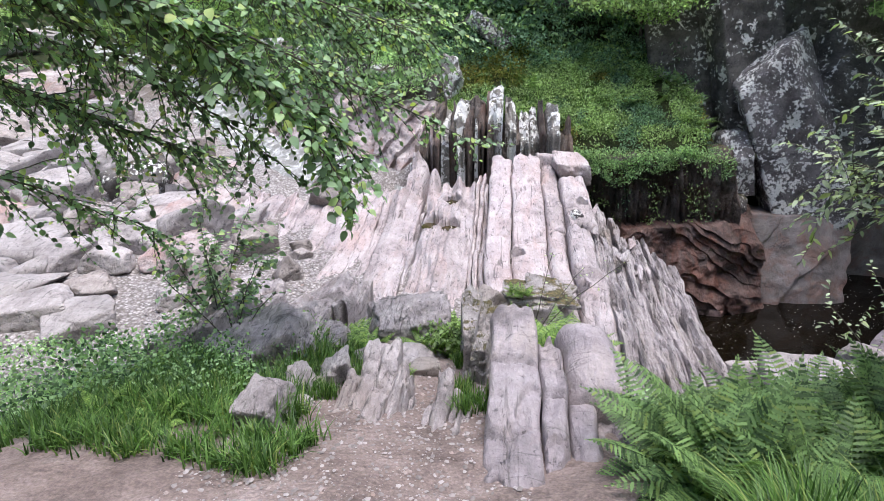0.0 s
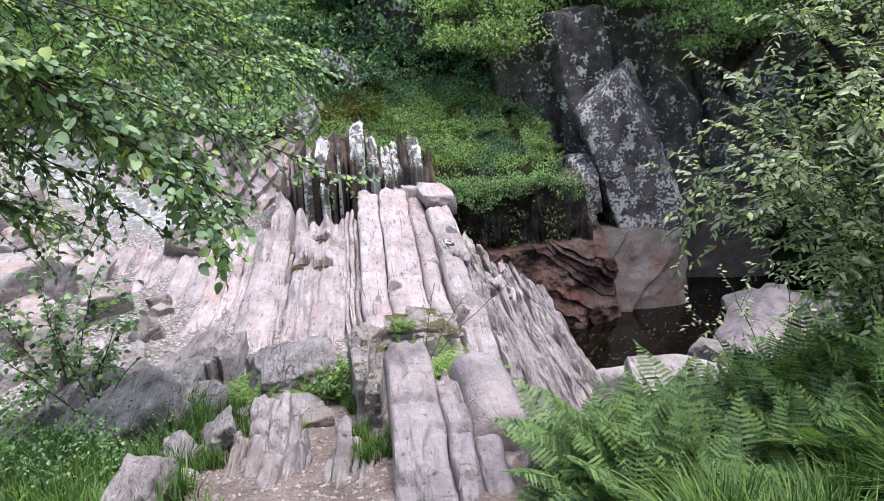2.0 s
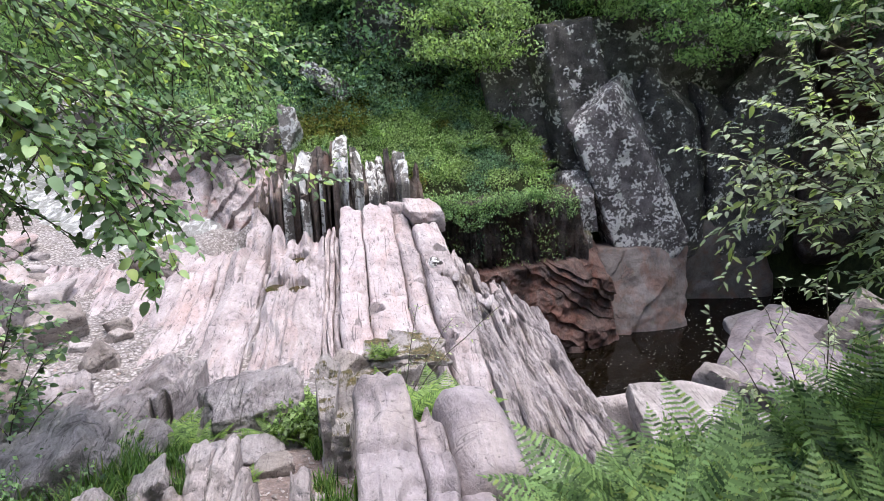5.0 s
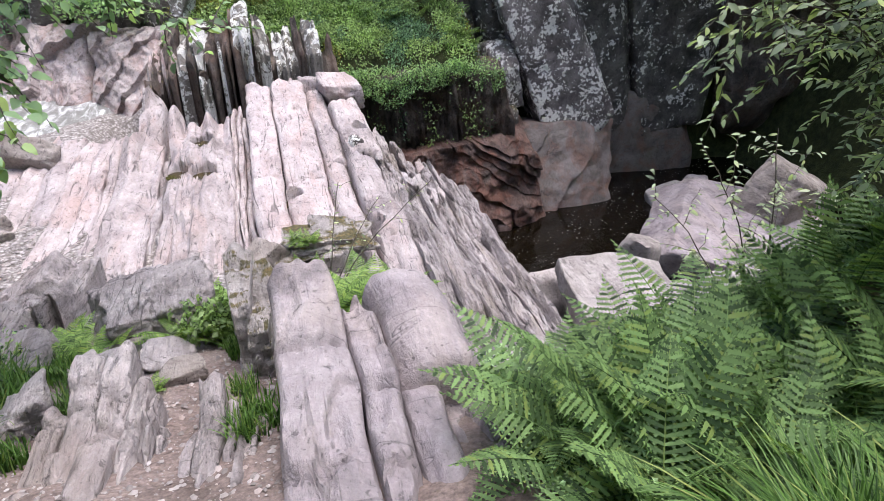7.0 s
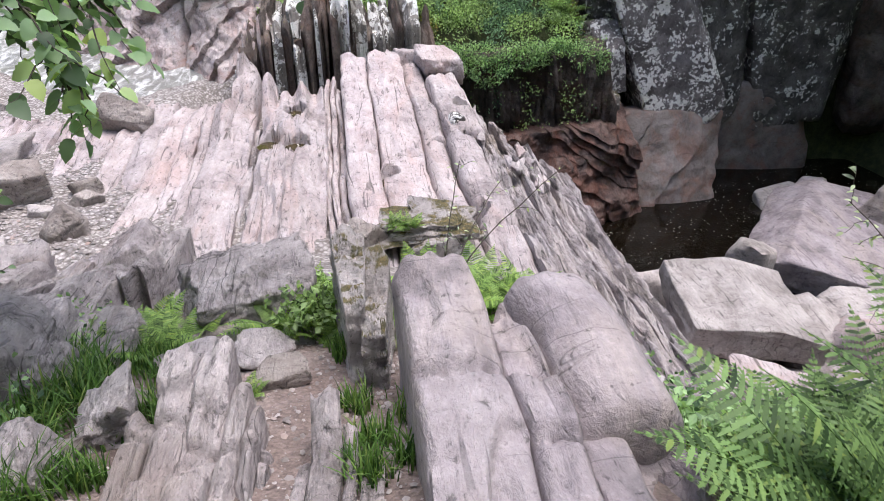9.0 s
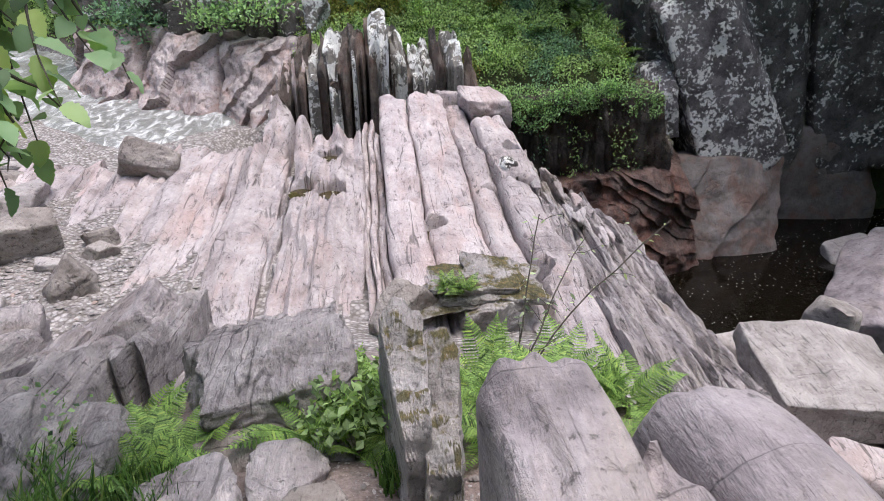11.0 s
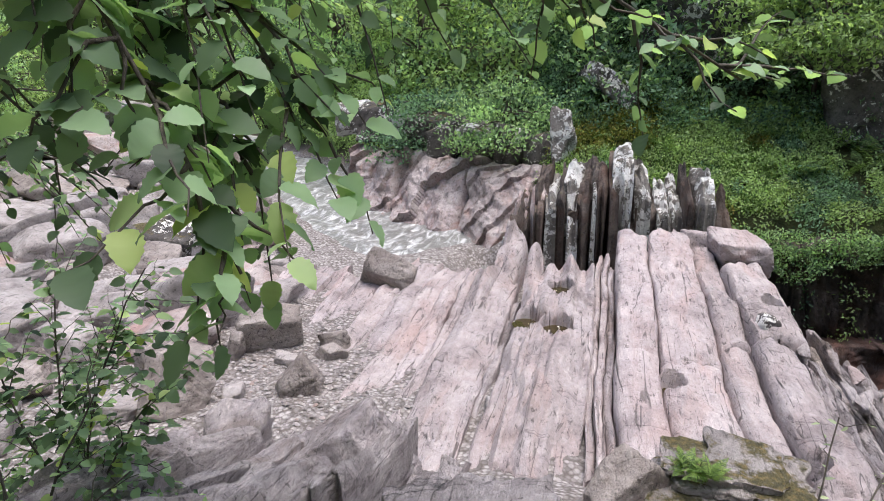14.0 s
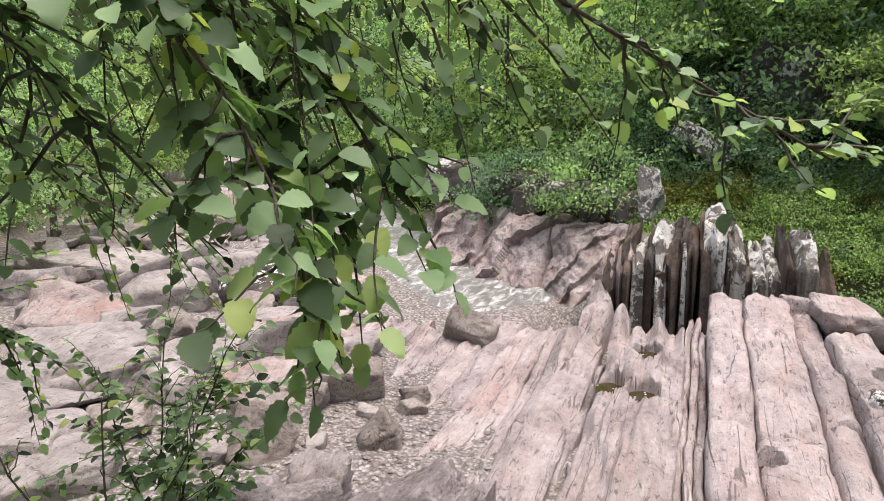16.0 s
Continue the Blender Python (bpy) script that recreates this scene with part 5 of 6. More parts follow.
def tube(points, radii, sides=6):
    """Verts and quads of a tapering tube along points."""
    points = np.asarray(points, float)
    verts, quads = [], []
    for k, p in enumerate(points):
        d = points[min(k + 1, len(points) - 1)] - points[max(k - 1, 0)]
        d /= np.linalg.norm(d) + 1e-9
        x = np.cross(d, (0.3, 0.2, 0.93))
        x /= np.linalg.norm(x) + 1e-9
        y = np.cross(d, x)
        for j in range(sides):
            a = 2 * math.pi * j / sides
            verts.append(p + radii[k] * (math.cos(a) * x + math.sin(a) * y))
    for k in range(len(points) - 1):
        for j in range(sides):
            quads.append((k * sides + j, k * sides + (j + 1) % sides, (k + 1) * sides + (j + 1) % sides, (k + 1) * sides + j))
    return np.array(verts), np.array(quads)


def tubes_mesh(name, list_of, material):
    verts, quads, off = [], [], 0
    for points, r0, r1, sides in list_of:
        v, q = tube(points, np.linspace(r0, r1, len(points)), sides)
        verts.append(v)
        quads.append(q + off)
        off += len(v)
    return tri_mesh(name, np.concatenate(verts), np.concatenate(quads), material)


def bend(a, b, c, n=10):
    a, b, c = (np.array(v, float) for v in (a, b, c))
    t = np.linspace(0, 1, n)[:, None]
    return (1 - t) ** 2 * a + 2 * t * (1 - t) * b + t * t * c


def wander(points, rng, amount):
    out = points.copy()
    step = rng.normal(size=points.shape) * amount
    step[0] = 0
    return out + np.cumsum(step, axis=0) * 0.5


def tree(label, at, height, spread, crown_low, seed, leaf_mat, leaf=0.11, leaves=7000, lean=(0, 0), clump=0.55, n_clumps=46):
    """A broadleaf tree: tapered trunk, limbs, and a crown of layered clumps of leaves with gaps."""
    rng = np.random.default_rng(seed)
    root = new("tree")
    root.matrix_basis = Matrix.Translation(at)
    tagged(root, label, "tree", "woodland trees")
    top = np.array([lean[0], lean[1], height * 0.85])
    trunk = wander(bend((0, 0, -0.4), (lean[0] * 0.2, lean[1] * 0.2, height * 0.45), top, 9), rng, 0.06)
    part("trunk", tubes_mesh("trunk", [(trunk, 0.035 * height * 0.6, 0.03, 8)], BARK), root)
    centres = rng.normal(size=(n_clumps * 3, 3))
    centres /= np.linalg.norm(centres, axis=1, keepdims=True)
    centres = centres * rng.uniform(0.45, 1.0, (len(centres), 1)) ** 0.7
    half = np.array([spread, spread, (height - crown_low) * 0.5])
    mid = np.array([lean[0] * 0.7, lean[1] * 0.7, crown_low + half[2]])
    centres = (mid + centres * half)[:n_clumps]
    limbs = []
    for c in centres[:: max(1, n_clumps // 14)]:
        s = trunk[rng.integers(3, 8)]
        limbs.append((wander(bend(s, (s + c) / 2 + (0, 0, 0.2), c, 7), rng, 0.05), 0.008 * height, 0.01, 5))
    for limb in limbs:
        part("limb", tubes_mesh("limb", [limb], BARK), root)
    per = max(20, leaves // n_clumps)
    pos = clumps(rng, centres, rng.uniform(0.6, 1.3, n_clumps) * clump, per, 0.4)
    part("crown", leaf_cloud("crown", pos, leaf, rng, leaf_mat, 0.55), root)
    return root


def build_woods():
    rng = np.random.default_rng(77)
    # named trees on the far bank
    spots = [("broadleaf tree leaning over the gorge cliff", (9.4, 17.4), 2.6, 2.3, -0.9, WOOD_LEAF, (-0.4, -2.9), 16000, 80), ("broadleaf tree overhanging the cliff", (6.4, 17.6), 2.6, 1.7, 0.0, WOOD_LEAF, (0.9, -1.8), 9000, 46), ("dark broadleaf tree above the cave", (12.6, 17.2), 4.2, 2.4, 0.2, WOOD_LEAF, (-0.9, -2.8), 15000, 80), ("dark tree leaning over the pool", (15.0, 13.0), 5.6, 3.0, 1.2, DARK_LEAF, (-2.6, -1.0), 12000, 60),
             ("bright green broadleaf tree on the far bank", (3.6, 17.6), 2.7, 1.6, 0.7, BRIGHT_LEAF, (-0.2, -0.8), 7000, 40), ("dark broadleaf tree on the far bank", (1.6, 19.8), 3.8, 2.4, 0.6, WOOD_LEAF, (-0.4, -0.6), 9000, 50),
             ("leafy bush behind upright rocks", (-2.6, 17.4), 2.0, 1.3, 0.1, WOOD_LEAF, (0.1, -0.2), 6000, 36), ("dark leafy bush on the river bank", (-4.6, 18.6), 2.3, 1.4, 0.1, DARK_LEAF, (0, 0), 6000, 36),
             ("broadleaf tree on the wooded slope", (-1.2, 21.0), 4.6, 2.6, 0.6, WOOD_LEAF, (0.2, -0.6), 9000, 50), ("bright broadleaf tree on the wooded slope", (-6.5, 24.0), 6.0, 2.8, 1.0, BRIGHT_LEAF, (0, -0.5), 9000, 50),
             ("broadleaf tree beside the river", (-11.0, 27.0), 7.0, 3.2, 1.0, WOOD_LEAF, (0, 0), 9000, 50), ("oak with a crooked limb on the wooded slope", (5.0, 20.6), 4.4, 2.8, 0.4, WOOD_LEAF, (-0.6, -0.8), 9000, 50),
             ("yellow-green willow bush on the grassy river bank", (-21.0, 21.0), 5.0, 3.4, 0.2, BRIGHT_LEAF, (0.6, 0), 9000, 50), ("leafy tree on the grassy river bank", (-16.5, 14.5), 5.5, 3.0, 0.3, WOOD_LEAF, (0.6, 0), 10000, 56),
             ("yellow-green tree on the grassy river bank", (-26.0, 28.0), 7.5, 4.2, 0.3, BRIGHT_LEAF, (0.8, 0), 9000, 50), ("leafy bush on the grassy river bank", (-14.2, 10.5), 4.0, 2.2, 0.2, WOOD_LEAF, (0.4, 0), 8000, 46),
             # tall oaks with dark crowns: canopy added overhead to shade the slope below
             ("tall oak with a dark crown, added to shade the far slope", (3.6, 19.6), 6.6, 3.2, 2.6, DARK_LEAF, (-0.5, -1.2), 12000, 60), ("tall oak with a dark crown, added to shade above the cliff", (7.4, 19.4), 6.4, 3.2, 2.8, WOOD_LEAF, (0.3, -1.4), 12000, 60), ("spreading oak over the far bank", (0.4, 21.4), 6.4, 3.0, 2.6, WOOD_LEAF, (0.3, -1.2), 10000, 56),
             ("shaded tree at the cave mouth", (12.6, 16.6), 5.0, 3.0, 0.8, DARK_LEAF, (-0.6, -1.6), 9000, 50)]
    for n, (label, (u, w), h, spread, low, m, lean, leaves, nc) in enumerate(spots):
        far = math.hypot(u, w)
        tree(label, (u, w, float(land(u, w))), h, spread, low, 900 + n, m, 0.08 + 0.0042 * max(0, far - 14), leaves, lean, 0.5 + 0.012 * far, nc)
    # undergrowth and far woods, layer upon layer up the slopes
    for name, count, m, seed in (("far_woods", 3200, WOOD_LEAF, 1), ("far_woods", 1900, BRIGHT_LEAF, 2), ("far_woods", 1900, DARK_LEAF, 3)):
        r = np.random.default_rng(seed)
        a, dist = r.uniform(radians(-46), radians(68), count * 3), 14 + 75 * r.random(count * 3) ** 1.6
        u, w = -dist * np.sin(a), dist * np.cos(a) + 2
        d, s = river_frame(u, w)
        z = land(u, w)
        ok = ((z > -1.2) & (d > 5.4) & (w > 17.3) | (d < -7.6) & (z > -1.6) | (s > 60)) & ~((u > 4.8) & (w < 17.2))
        u, w, z, dist = (v[ok][:count] for v in (u, w, z, dist))
        lift = r.random(len(u)) ** 1.5 * (1.0 + 0.11 * dist)
        centres = np.stack([u, w, z + 0.25 + lift], 1)
        rad = 0.35 + 0.018 * dist * r.uniform(0.6, 1.3, len(u))
        pos = clumps(r, centres, rad, 46, 0.5)
        size = np.repeat(0.06 + 0.0052 * dist, 46)
        tagged(new(name, leaf_cloud(name, pos, size, r, m, 0.5)), "dense mixed woodland foliage climbing the valley sides", "woodland", kind="stuff")
    # woods added on the slope behind the path, out of view, to block low sky
    r = np.random.default_rng(19)
    a, dist = r.uniform(radians(75), radians(305), 1500), 4.2 + 24 * r.random(1500) ** 1.3
    u, w = -dist * np.sin(a), dist * np.cos(a) + 0.8
    ok = ~((np.abs(u) < 2.6) & (w > -2.0)) & ~((u > -4.8) & (w > 0.5) & (u < 3.6)) & ~((u > 3) & (w > 7))
    u, w, dist = u[ok], w[ok], dist[ok]
    centres = np.stack([u, w, land(u, w) + 0.3 + r.random(len(u)) * (2.0 + 0.28 * dist)], 1)
    pos = clumps(r, centres, 0.6 + 0.03 * dist, 50, 0.55)
    tagged(new("bank_woods", leaf_cloud("bank_woods", pos, 0.19, r, WOOD_LEAF, 0.5)), "unseen leafy woodland added behind the path to block low sky", "woodland", kind="stuff")
    n = 2600
    u, w = r.uniform(-2.4, 13, n), r.uniform(16.6, 22.5, n)
    keep = (u < 4.8) | (w > 17.6)
    u, w = u[keep], w[keep]
    centres = np.stack([u, w, land(u, w) + 0.1 + 0.9 * r.random(len(u)) ** 2], 1)
    pos = clumps(r, centres, 0.3, 34, 0.6)
    tagged(new("slope_plants", leaf_cloud("slope_plants", pos, 0.075, r, DARK_LEAF, 0.5)), "dark leafy undergrowth below the trees", "undergrowth", kind="stuff")
    n = 2600
    d, s = r.uniform(4.9, 7.5, n), r.uniform(1.5, 45, n)
    u, w = -7 + 0.73 * d - 0.68 * s, 13 + 0.68 * d + 0.73 * s
    keep = u < -2.6
    u, w, s = u[keep], w[keep], s[keep]
    centres = np.stack([u, w, land(u, w) + 0.1 + 1.2 * r.random(len(u)) ** 2], 1)
    pos = clumps(r, centres, 0.3 + 0.012 * s, 34, 0.6)
    tagged(new("bank_plants", leaf_cloud("bank_plants", pos, np.repeat(0.07 + 0.004 * s, 34), r, BRIGHT_LEAF, 0.5)), "leafy bushes along the river's edge", "undergrowth", kind="stuff")
    # the moss and low leaves of the far shelf
    r = np.random.default_rng(9)
    n = 5200
    u, w = r.uniform(-1.6, 5.1, n), r.uniform(13.6, 17.6, n)
    keep = ((w > 14.6) | (u > 1.5)) & (w > 14.02)
    u, w = u[keep], w[keep]
    edge = np.where((w < 14.3), 0.3, 0.0)
    centres = np.stack([u, w - edge, land(u, w) + 0.06 + 0.18 * r.random(len(u))], 1)
    bare = vn(u * 1.3, w * 1.3, 0, 8) < -0.6
    u, w, centres = u[~bare], w[~bare], centres[~bare]
    yellow = vn(u * 0.8, w * 0.8, 0, 3) + 0.5 * np.exp(-(((u - 1.2) / 1.1) ** 2)) > 0.34
    # moss hanging over the lip of the shelf
    hu = r.uniform(1.55, 5.15, 420)
    lip = np.stack([hu, 13.82 + 0.25 * vn(hu * 1.4, 1, 0, 4) + 0.25 * r.random(420), -1.88 - (0.1 + 0.75 * (0.5 + 0.5 * vn(hu * 1.9, 0, 0, 6))) * r.random(420)], 1)
    tagged(new("hanging_moss", leaf_cloud("hanging_moss", clumps(r, lip, 0.14, 18, 0.9), 0.05, r, WOOD_LEAF, 0.4)), "green moss and leaves hanging over a dark rock face", "undergrowth", kind="stuff")
    shade = vn(u * 2.1, w * 2.1, 0, 12) > 0.15
    for mask, m, label in ((~yellow & ~shade, BRIGHT_LEAF, "bright low green plants covering a mossy shelf"), (~yellow & shade, DARK_LEAF, "darker leafy plants on a mossy shelf"), (yellow, MOSS, "yellow-brown moss on a rocky shelf")):
        pos = clumps(r, centres[mask], 0.17, 16, 0.8)
        tagged(new("shelf_plants", leaf_cloud("shelf_plants", pos, 0.055, r, m, 0.5)), label, "undergrowth", kind="stuff")


build_woods()


# ---- ferns ----
def frond_mesh(seed, length, droop, material):
    rng = np.random.default_rng(seed)
    n = 26
    t = np.linspace(0, 1, n)
    mid = np.stack([t * length * 0.82, 0 * t, length * (0.62 * t - droop * t * t)], 1)
    verts, faces = [], []
    v, q = tube(mid, np.linspace(0.005, 0.0012, n), 3)
    verts += v.tolist()
    faces += [tuple(f) for f in q]
    for k in range(4, n):
        width = length * 0.24 * math.sin(math.pi * min(1, 0.16 + 0.86 * t[k]) ** 1.0) * (1 - 0.35 * t[k]) + 0.006
        for sgn in (1, -1):
            w = width * rng.uniform(0.88, 1.08)
            fwd, dip = 0.34 * w, -0.16 * w
            b = mid[k]
            wide = length * 0.021
            o = len(verts)
            for s, f in ((0.0, 0.6), (0.3, 1.0), (0.62, 0.8), (1.0, 0.0)):
                c = b + np.array([fwd * s, sgn * w * s, dip * s * s + 0.02 * w * math.sin(3 * s)])
                h = wide * f * 0.5
                verts.append((c + (h, 0, 0.0)).tolist())
                verts.append((c - (h, 0, 0.0)).tolist())
            for j in range(3):
                faces.append((o + 2 * j, o + 2 * j + 1, o + 2 * j + 3, o + 2 * j + 2))
            for j in range(5):
                s = 0.12 + 0.16 * j
                c = b + np.array([fwd * s, sgn * w * s, dip * s * s])
                for e in (1, -1):
                    oo = len(verts)
                    verts += [(c + (e * wide * 0.25, 0, 0)).tolist(), (c + (e * wide * 0.95, sgn * w * 0.06, 0.002)).tolist(), (c + (e * wide * 0.25, sgn * w * 0.12, 0)).tolist()]
                    faces.append((oo, oo + 1, oo + 2))
    return mesh_of("frond", np.array(verts), faces, material, False)


FRONDS = [frond_mesh(1000 + k, 1.0, d, FERN) for k, d in enumerate((0.25, 0.45, 0.62, 0.38))]
LIT_FRONDS = [frond_mesh(1010 + k, 1.0, d, LIT_FERN) for k, d in enumerate((0.25, 0.45, 0.62, 0.38))]


def fern(label, u, w, size, seed, count=8, z=None, group="ferns", steep=1.0):
    rng = random.Random(seed)
    root = new("fern")
    root.matrix_basis = Matrix.Translation((u, w, (float(land(u, w)) if z is None else z) - 0.02))
    tagged(root, label, "fern", group)
    for k in range(count):
        s = size * rng.uniform(0.75, 1.15)
        m = pose(0, 0, 0, rng.uniform(-14, 14), rng.uniform(-34, 6) * steep, 360 * k / count + rng.uniform(-22, 22)) @ Matrix.Diagonal((s, s, s, 1))
        part("frond", (LIT_FRONDS if group == "ferns between the rocks" else FRONDS)[rng.randrange(4)], root, m=m)
    return root


def build_ferns():
    rng = random.Random(61)
    lab = "green feathery fern growing on a river bank"
    for k in range(64):
        u, w = rng.uniform(1.12, 3.3), rng.uniform(2.15, 3.2)
        if u > 1.9 + 1.3 * (w - 1.4) or u < 1.3 and w > 2.95:
            continue
        fern(lab, u, w, rng.uniform(0.5, 0.9), 1100 + k, rng.randint(7, 10), group="ferns on the bank", steep=1.6)
    for k in range(26):
        fern(lab, rng.uniform(1.5, 2.8), rng.uniform(1.8, 2.6), rng.uniform(0.45, 0.65), 2140 + k, 9, group="ferns on the bank", steep=1.4)
    for k in range(22):
        fern(lab, rng.uniform(1.08, 2.2), rng.uniform(2.45, 3.1), rng.uniform(0.45, 0.75), 1140 + k, 9, group="ferns on the bank", steep=1.7)
    for k in range(16):
        fern(lab, rng.uniform(1.3, 3.6), rng.uniform(3.3, 4.2), rng.uniform(0.22, 0.36), 2180 + k, 7, group="ferns on the bank")
    fern("tall pale fern standing above others", 1.3, 2.75, 0.85, 1180, 5, group="ferns on the bank", steep=1.2)
    fern("tall pale fern standing above others", 1.9, 3.0, 0.85, 1181, 6, group="ferns on the bank", steep=1.3)
    for k, (u, w, s, z) in enumerate([(-1.62, 4.92, 0.34, None), (-1.4, 4.98, 0.38, None), (-1.22, 4.9, 0.34, None), (-1.02, 4.86, 0.32, None), (-0.42, 5.1, 0.5, None), (-0.36, 4.85, 0.36, None), (-0.48, 5.3, 0.45, None), (0.32, 5.45, 0.5, None),
                                      (0.55, 5.2, 0.46, None), (0.75, 5.0, 0.4, None), (0.2, 5.15, 0.42, None), (0.42, 6.85, 0.24, -2.0), (0.28, 6.9, 0.22, -2.0), (0.72, 4.42, 0.2, -1.3), (-0.85, 4.35, 0.16, None), (-0.62, 4.2, 0.16, None), (-1.9, 2.85, 0.3, None),
                                      (-2.35, 3.0, 0.34, None), (-1.45, 2.95, 0.24, None), (-2.8, 3.4, 0.4, None), (-3.3, 3.9, 0.45, None), (-2.5, 3.7, 0.4, None), (-3.0, 4.6, 0.45, None), (-3.8, 4.4, 0.5, None), (0.45, 4.98, 0.6, None), (0.7, 5.3, 0.55, None), (0.95, 5.1, 0.5, None), (0.25, 4.8, 0.45, None), (-0.5, 4.95, 0.55, None), (-0.32, 5.2, 0.5, None), (-1.5, 4.75, 0.4, None), (-1.15, 4.7, 0.4, None), (-1.3, 5.1, 0.42, None), (-0.55, 5.45, 0.4, None)]):
        fern("small green fern between path rocks", u, w, s * 0.9, 1200 + k, 13, z, "ferns between the rocks", 1.4)
    for k in range(90):
        u, w = rng.uniform(-0.8, 5.2), rng.uniform(14.6, 19.5)
        fern("dark fern under trees on the far bank", u, w, rng.uniform(0.45, 0.8), 1300 + k, 7, group="ferns on the far bank")


build_ferns()


# ---- grasses ----
def grass_mesh(name, spots, rng, length, arch=0.5):
    n = len(spots)
    a = rng.uniform(0, 2 * math.pi, n)
    ln = np.broadcast_to(length, (n,)) * rng.uniform(0.6, 1.25, n)
    out = np.stack([np.cos(a), np.sin(a), 0 * a], 1)
    lean = rng.uniform(0.1, 1.0, n)[:, None] * arch
    side = np.stack([-np.sin(a), np.cos(a), 0 * a], 1)
    width = 0.0062 * rng.uniform(0.6, 1.4, n)[:, None] * (0.7 + ln[:, None])
    rows_ = []
    for t in (0.0, 0.3, 0.6, 0.85, 1.0):
        c = spots + out * (ln[:, None] * lean * t**1.8) + np.array([0, 0, 1.0]) * (ln[:, None] * (t - 0.55 * lean * t * t))
        h = width * (1 - t) ** 0.6 if t < 1 else width * 0.04
        rows_ += [c + side * h, c - side * h]
    v = np.stack(rows_, 1).reshape(-1, 3)
    i = np.arange(n) * 10
    quads = np.concatenate([np.stack([i + 2 * k, i + 2 * k + 1, i + 2 * k + 3, i + 2 * k + 2], 1) for k in range(4)])
    return tri_mesh(name, v, quads, GRASS, False)


def tuft_spots(rng, count, region, tufts, spread, clear=None):
    cu, cw = rng.uniform(region[0], region[1], tufts), rng.uniform(region[2], region[3], tufts)
    if clear is not None:
        ok = clear(cu, cw)
        cu, cw = cu[ok], cw[ok]
    k = rng.integers(0, len(cu), count)
    u, w = cu[k] + rng.normal(size=count) * spread, cw[k] + rng.normal(size=count) * spread
    return np.stack([u, w, land(u, w) - 0.01], 1)


def build_grass():
    rng = np.random.default_rng(12)
    big = tuft_spots(rng, 6500, (1.05, 2.2, 1.5, 1.88), 24, 0.035)
    tagged(new("grass_clump", grass_mesh("grass_clump", big, rng, 0.45, 0.95)), "long arching bright green grass clump beside the path", "grass", kind="stuff")
    low = tuft_spots(rng, 6000, (-2.9, -0.8, 2.25, 3.6), 150, 0.05, lambda u, w: (w > 2.28 - 0.12 * (u + 0.8)) & (w < 2.75 - 0.42 * (u + 0.8)) & (u < -0.85))
    tagged(new("grass_verge", grass_mesh("grass_verge", low, rng, 0.17, 0.9)), "short green grass along the path's edge", "grass", kind="stuff")
    left = tuft_spots(rng, 15000, (-3.6, -1.1, 2.9, 4.9), 230, 0.06, lambda u, w: u < -1.12 - 0.1 * (w - 3))
    tagged(new("bank_grass", grass_mesh("bank_grass", left, rng, 0.22, 0.9)), "ragged green grass on a sloping bank", "grass", kind="stuff")
    gaps = tuft_spots(rng, 4200, (-1.5, 0.1, 3.3, 5.3), 44, 0.04, lambda u, w: (np.abs(u + 0.45) > 0.25) & (w > 3.2))
    tagged(new("crack_grass", grass_mesh("crack_grass", gaps, rng, 0.15, 0.6)), "thin grass growing between path rocks", "grass", kind="stuff")
    right = tuft_spots(rng, 3200, (0.98, 3.2, 2.5, 3.5), 70, 0.06)
    tagged(new("bank_grass", grass_mesh("bank_grass", right, rng, 0.2, 0.6)), "grass among ferns on the bank", "grass", kind="stuff")
    shelf = tuft_spots(rng, 5000, (-1.4, 2.4, 14.3, 16.5), 80, 0.1)
    tagged(new("shelf_grass", grass_mesh("shelf_grass", shelf, rng, 0.3, 0.6)), "grass on top of upright rocks across the river", "grass", kind="stuff")
    # low broad-leaved plants
    for label, count, region, size, m in (("low leafy plants on a sloping bank", 300, (-4.4, -1.5, 3.2, 5.2), 0.03, WOOD_LEAF), ("dense leafy plants on a sloping bank", 300, (-5.6, -2.7, 3.0, 5.4), 0.042, WOOD_LEAF), ("low leafy plants among ferns on the bank", 200, (1.05, 3.6, 2.3, 3.7), 0.04, WOOD_LEAF), ("low leafy plants beside grey slabs", 30, (0.95, 1.4, 2.2, 3.9), 0.03, WOOD_LEAF),
                                          ("low leafy plants by rocks", 36, (-0.5, -0.25, 4.8, 5.4), 0.045, BRIGHT_LEAF)):
        u, w = rng.uniform(region[0], region[1], count), rng.uniform(region[2], region[3], count)
        centres = np.stack([u, w, land(u, w) + 0.1 + (0.5 if label.startswith("dense") else 0.15) * rng.random(count)], 1)
        pos = clumps(rng, centres, 0.17, 26, 0.7)
        tagged(new("low_plants", leaf_cloud("low_plants", pos, size, rng, m, 0.6, 0.75)), label, "undergrowth", kind="stuff")


build_grass()


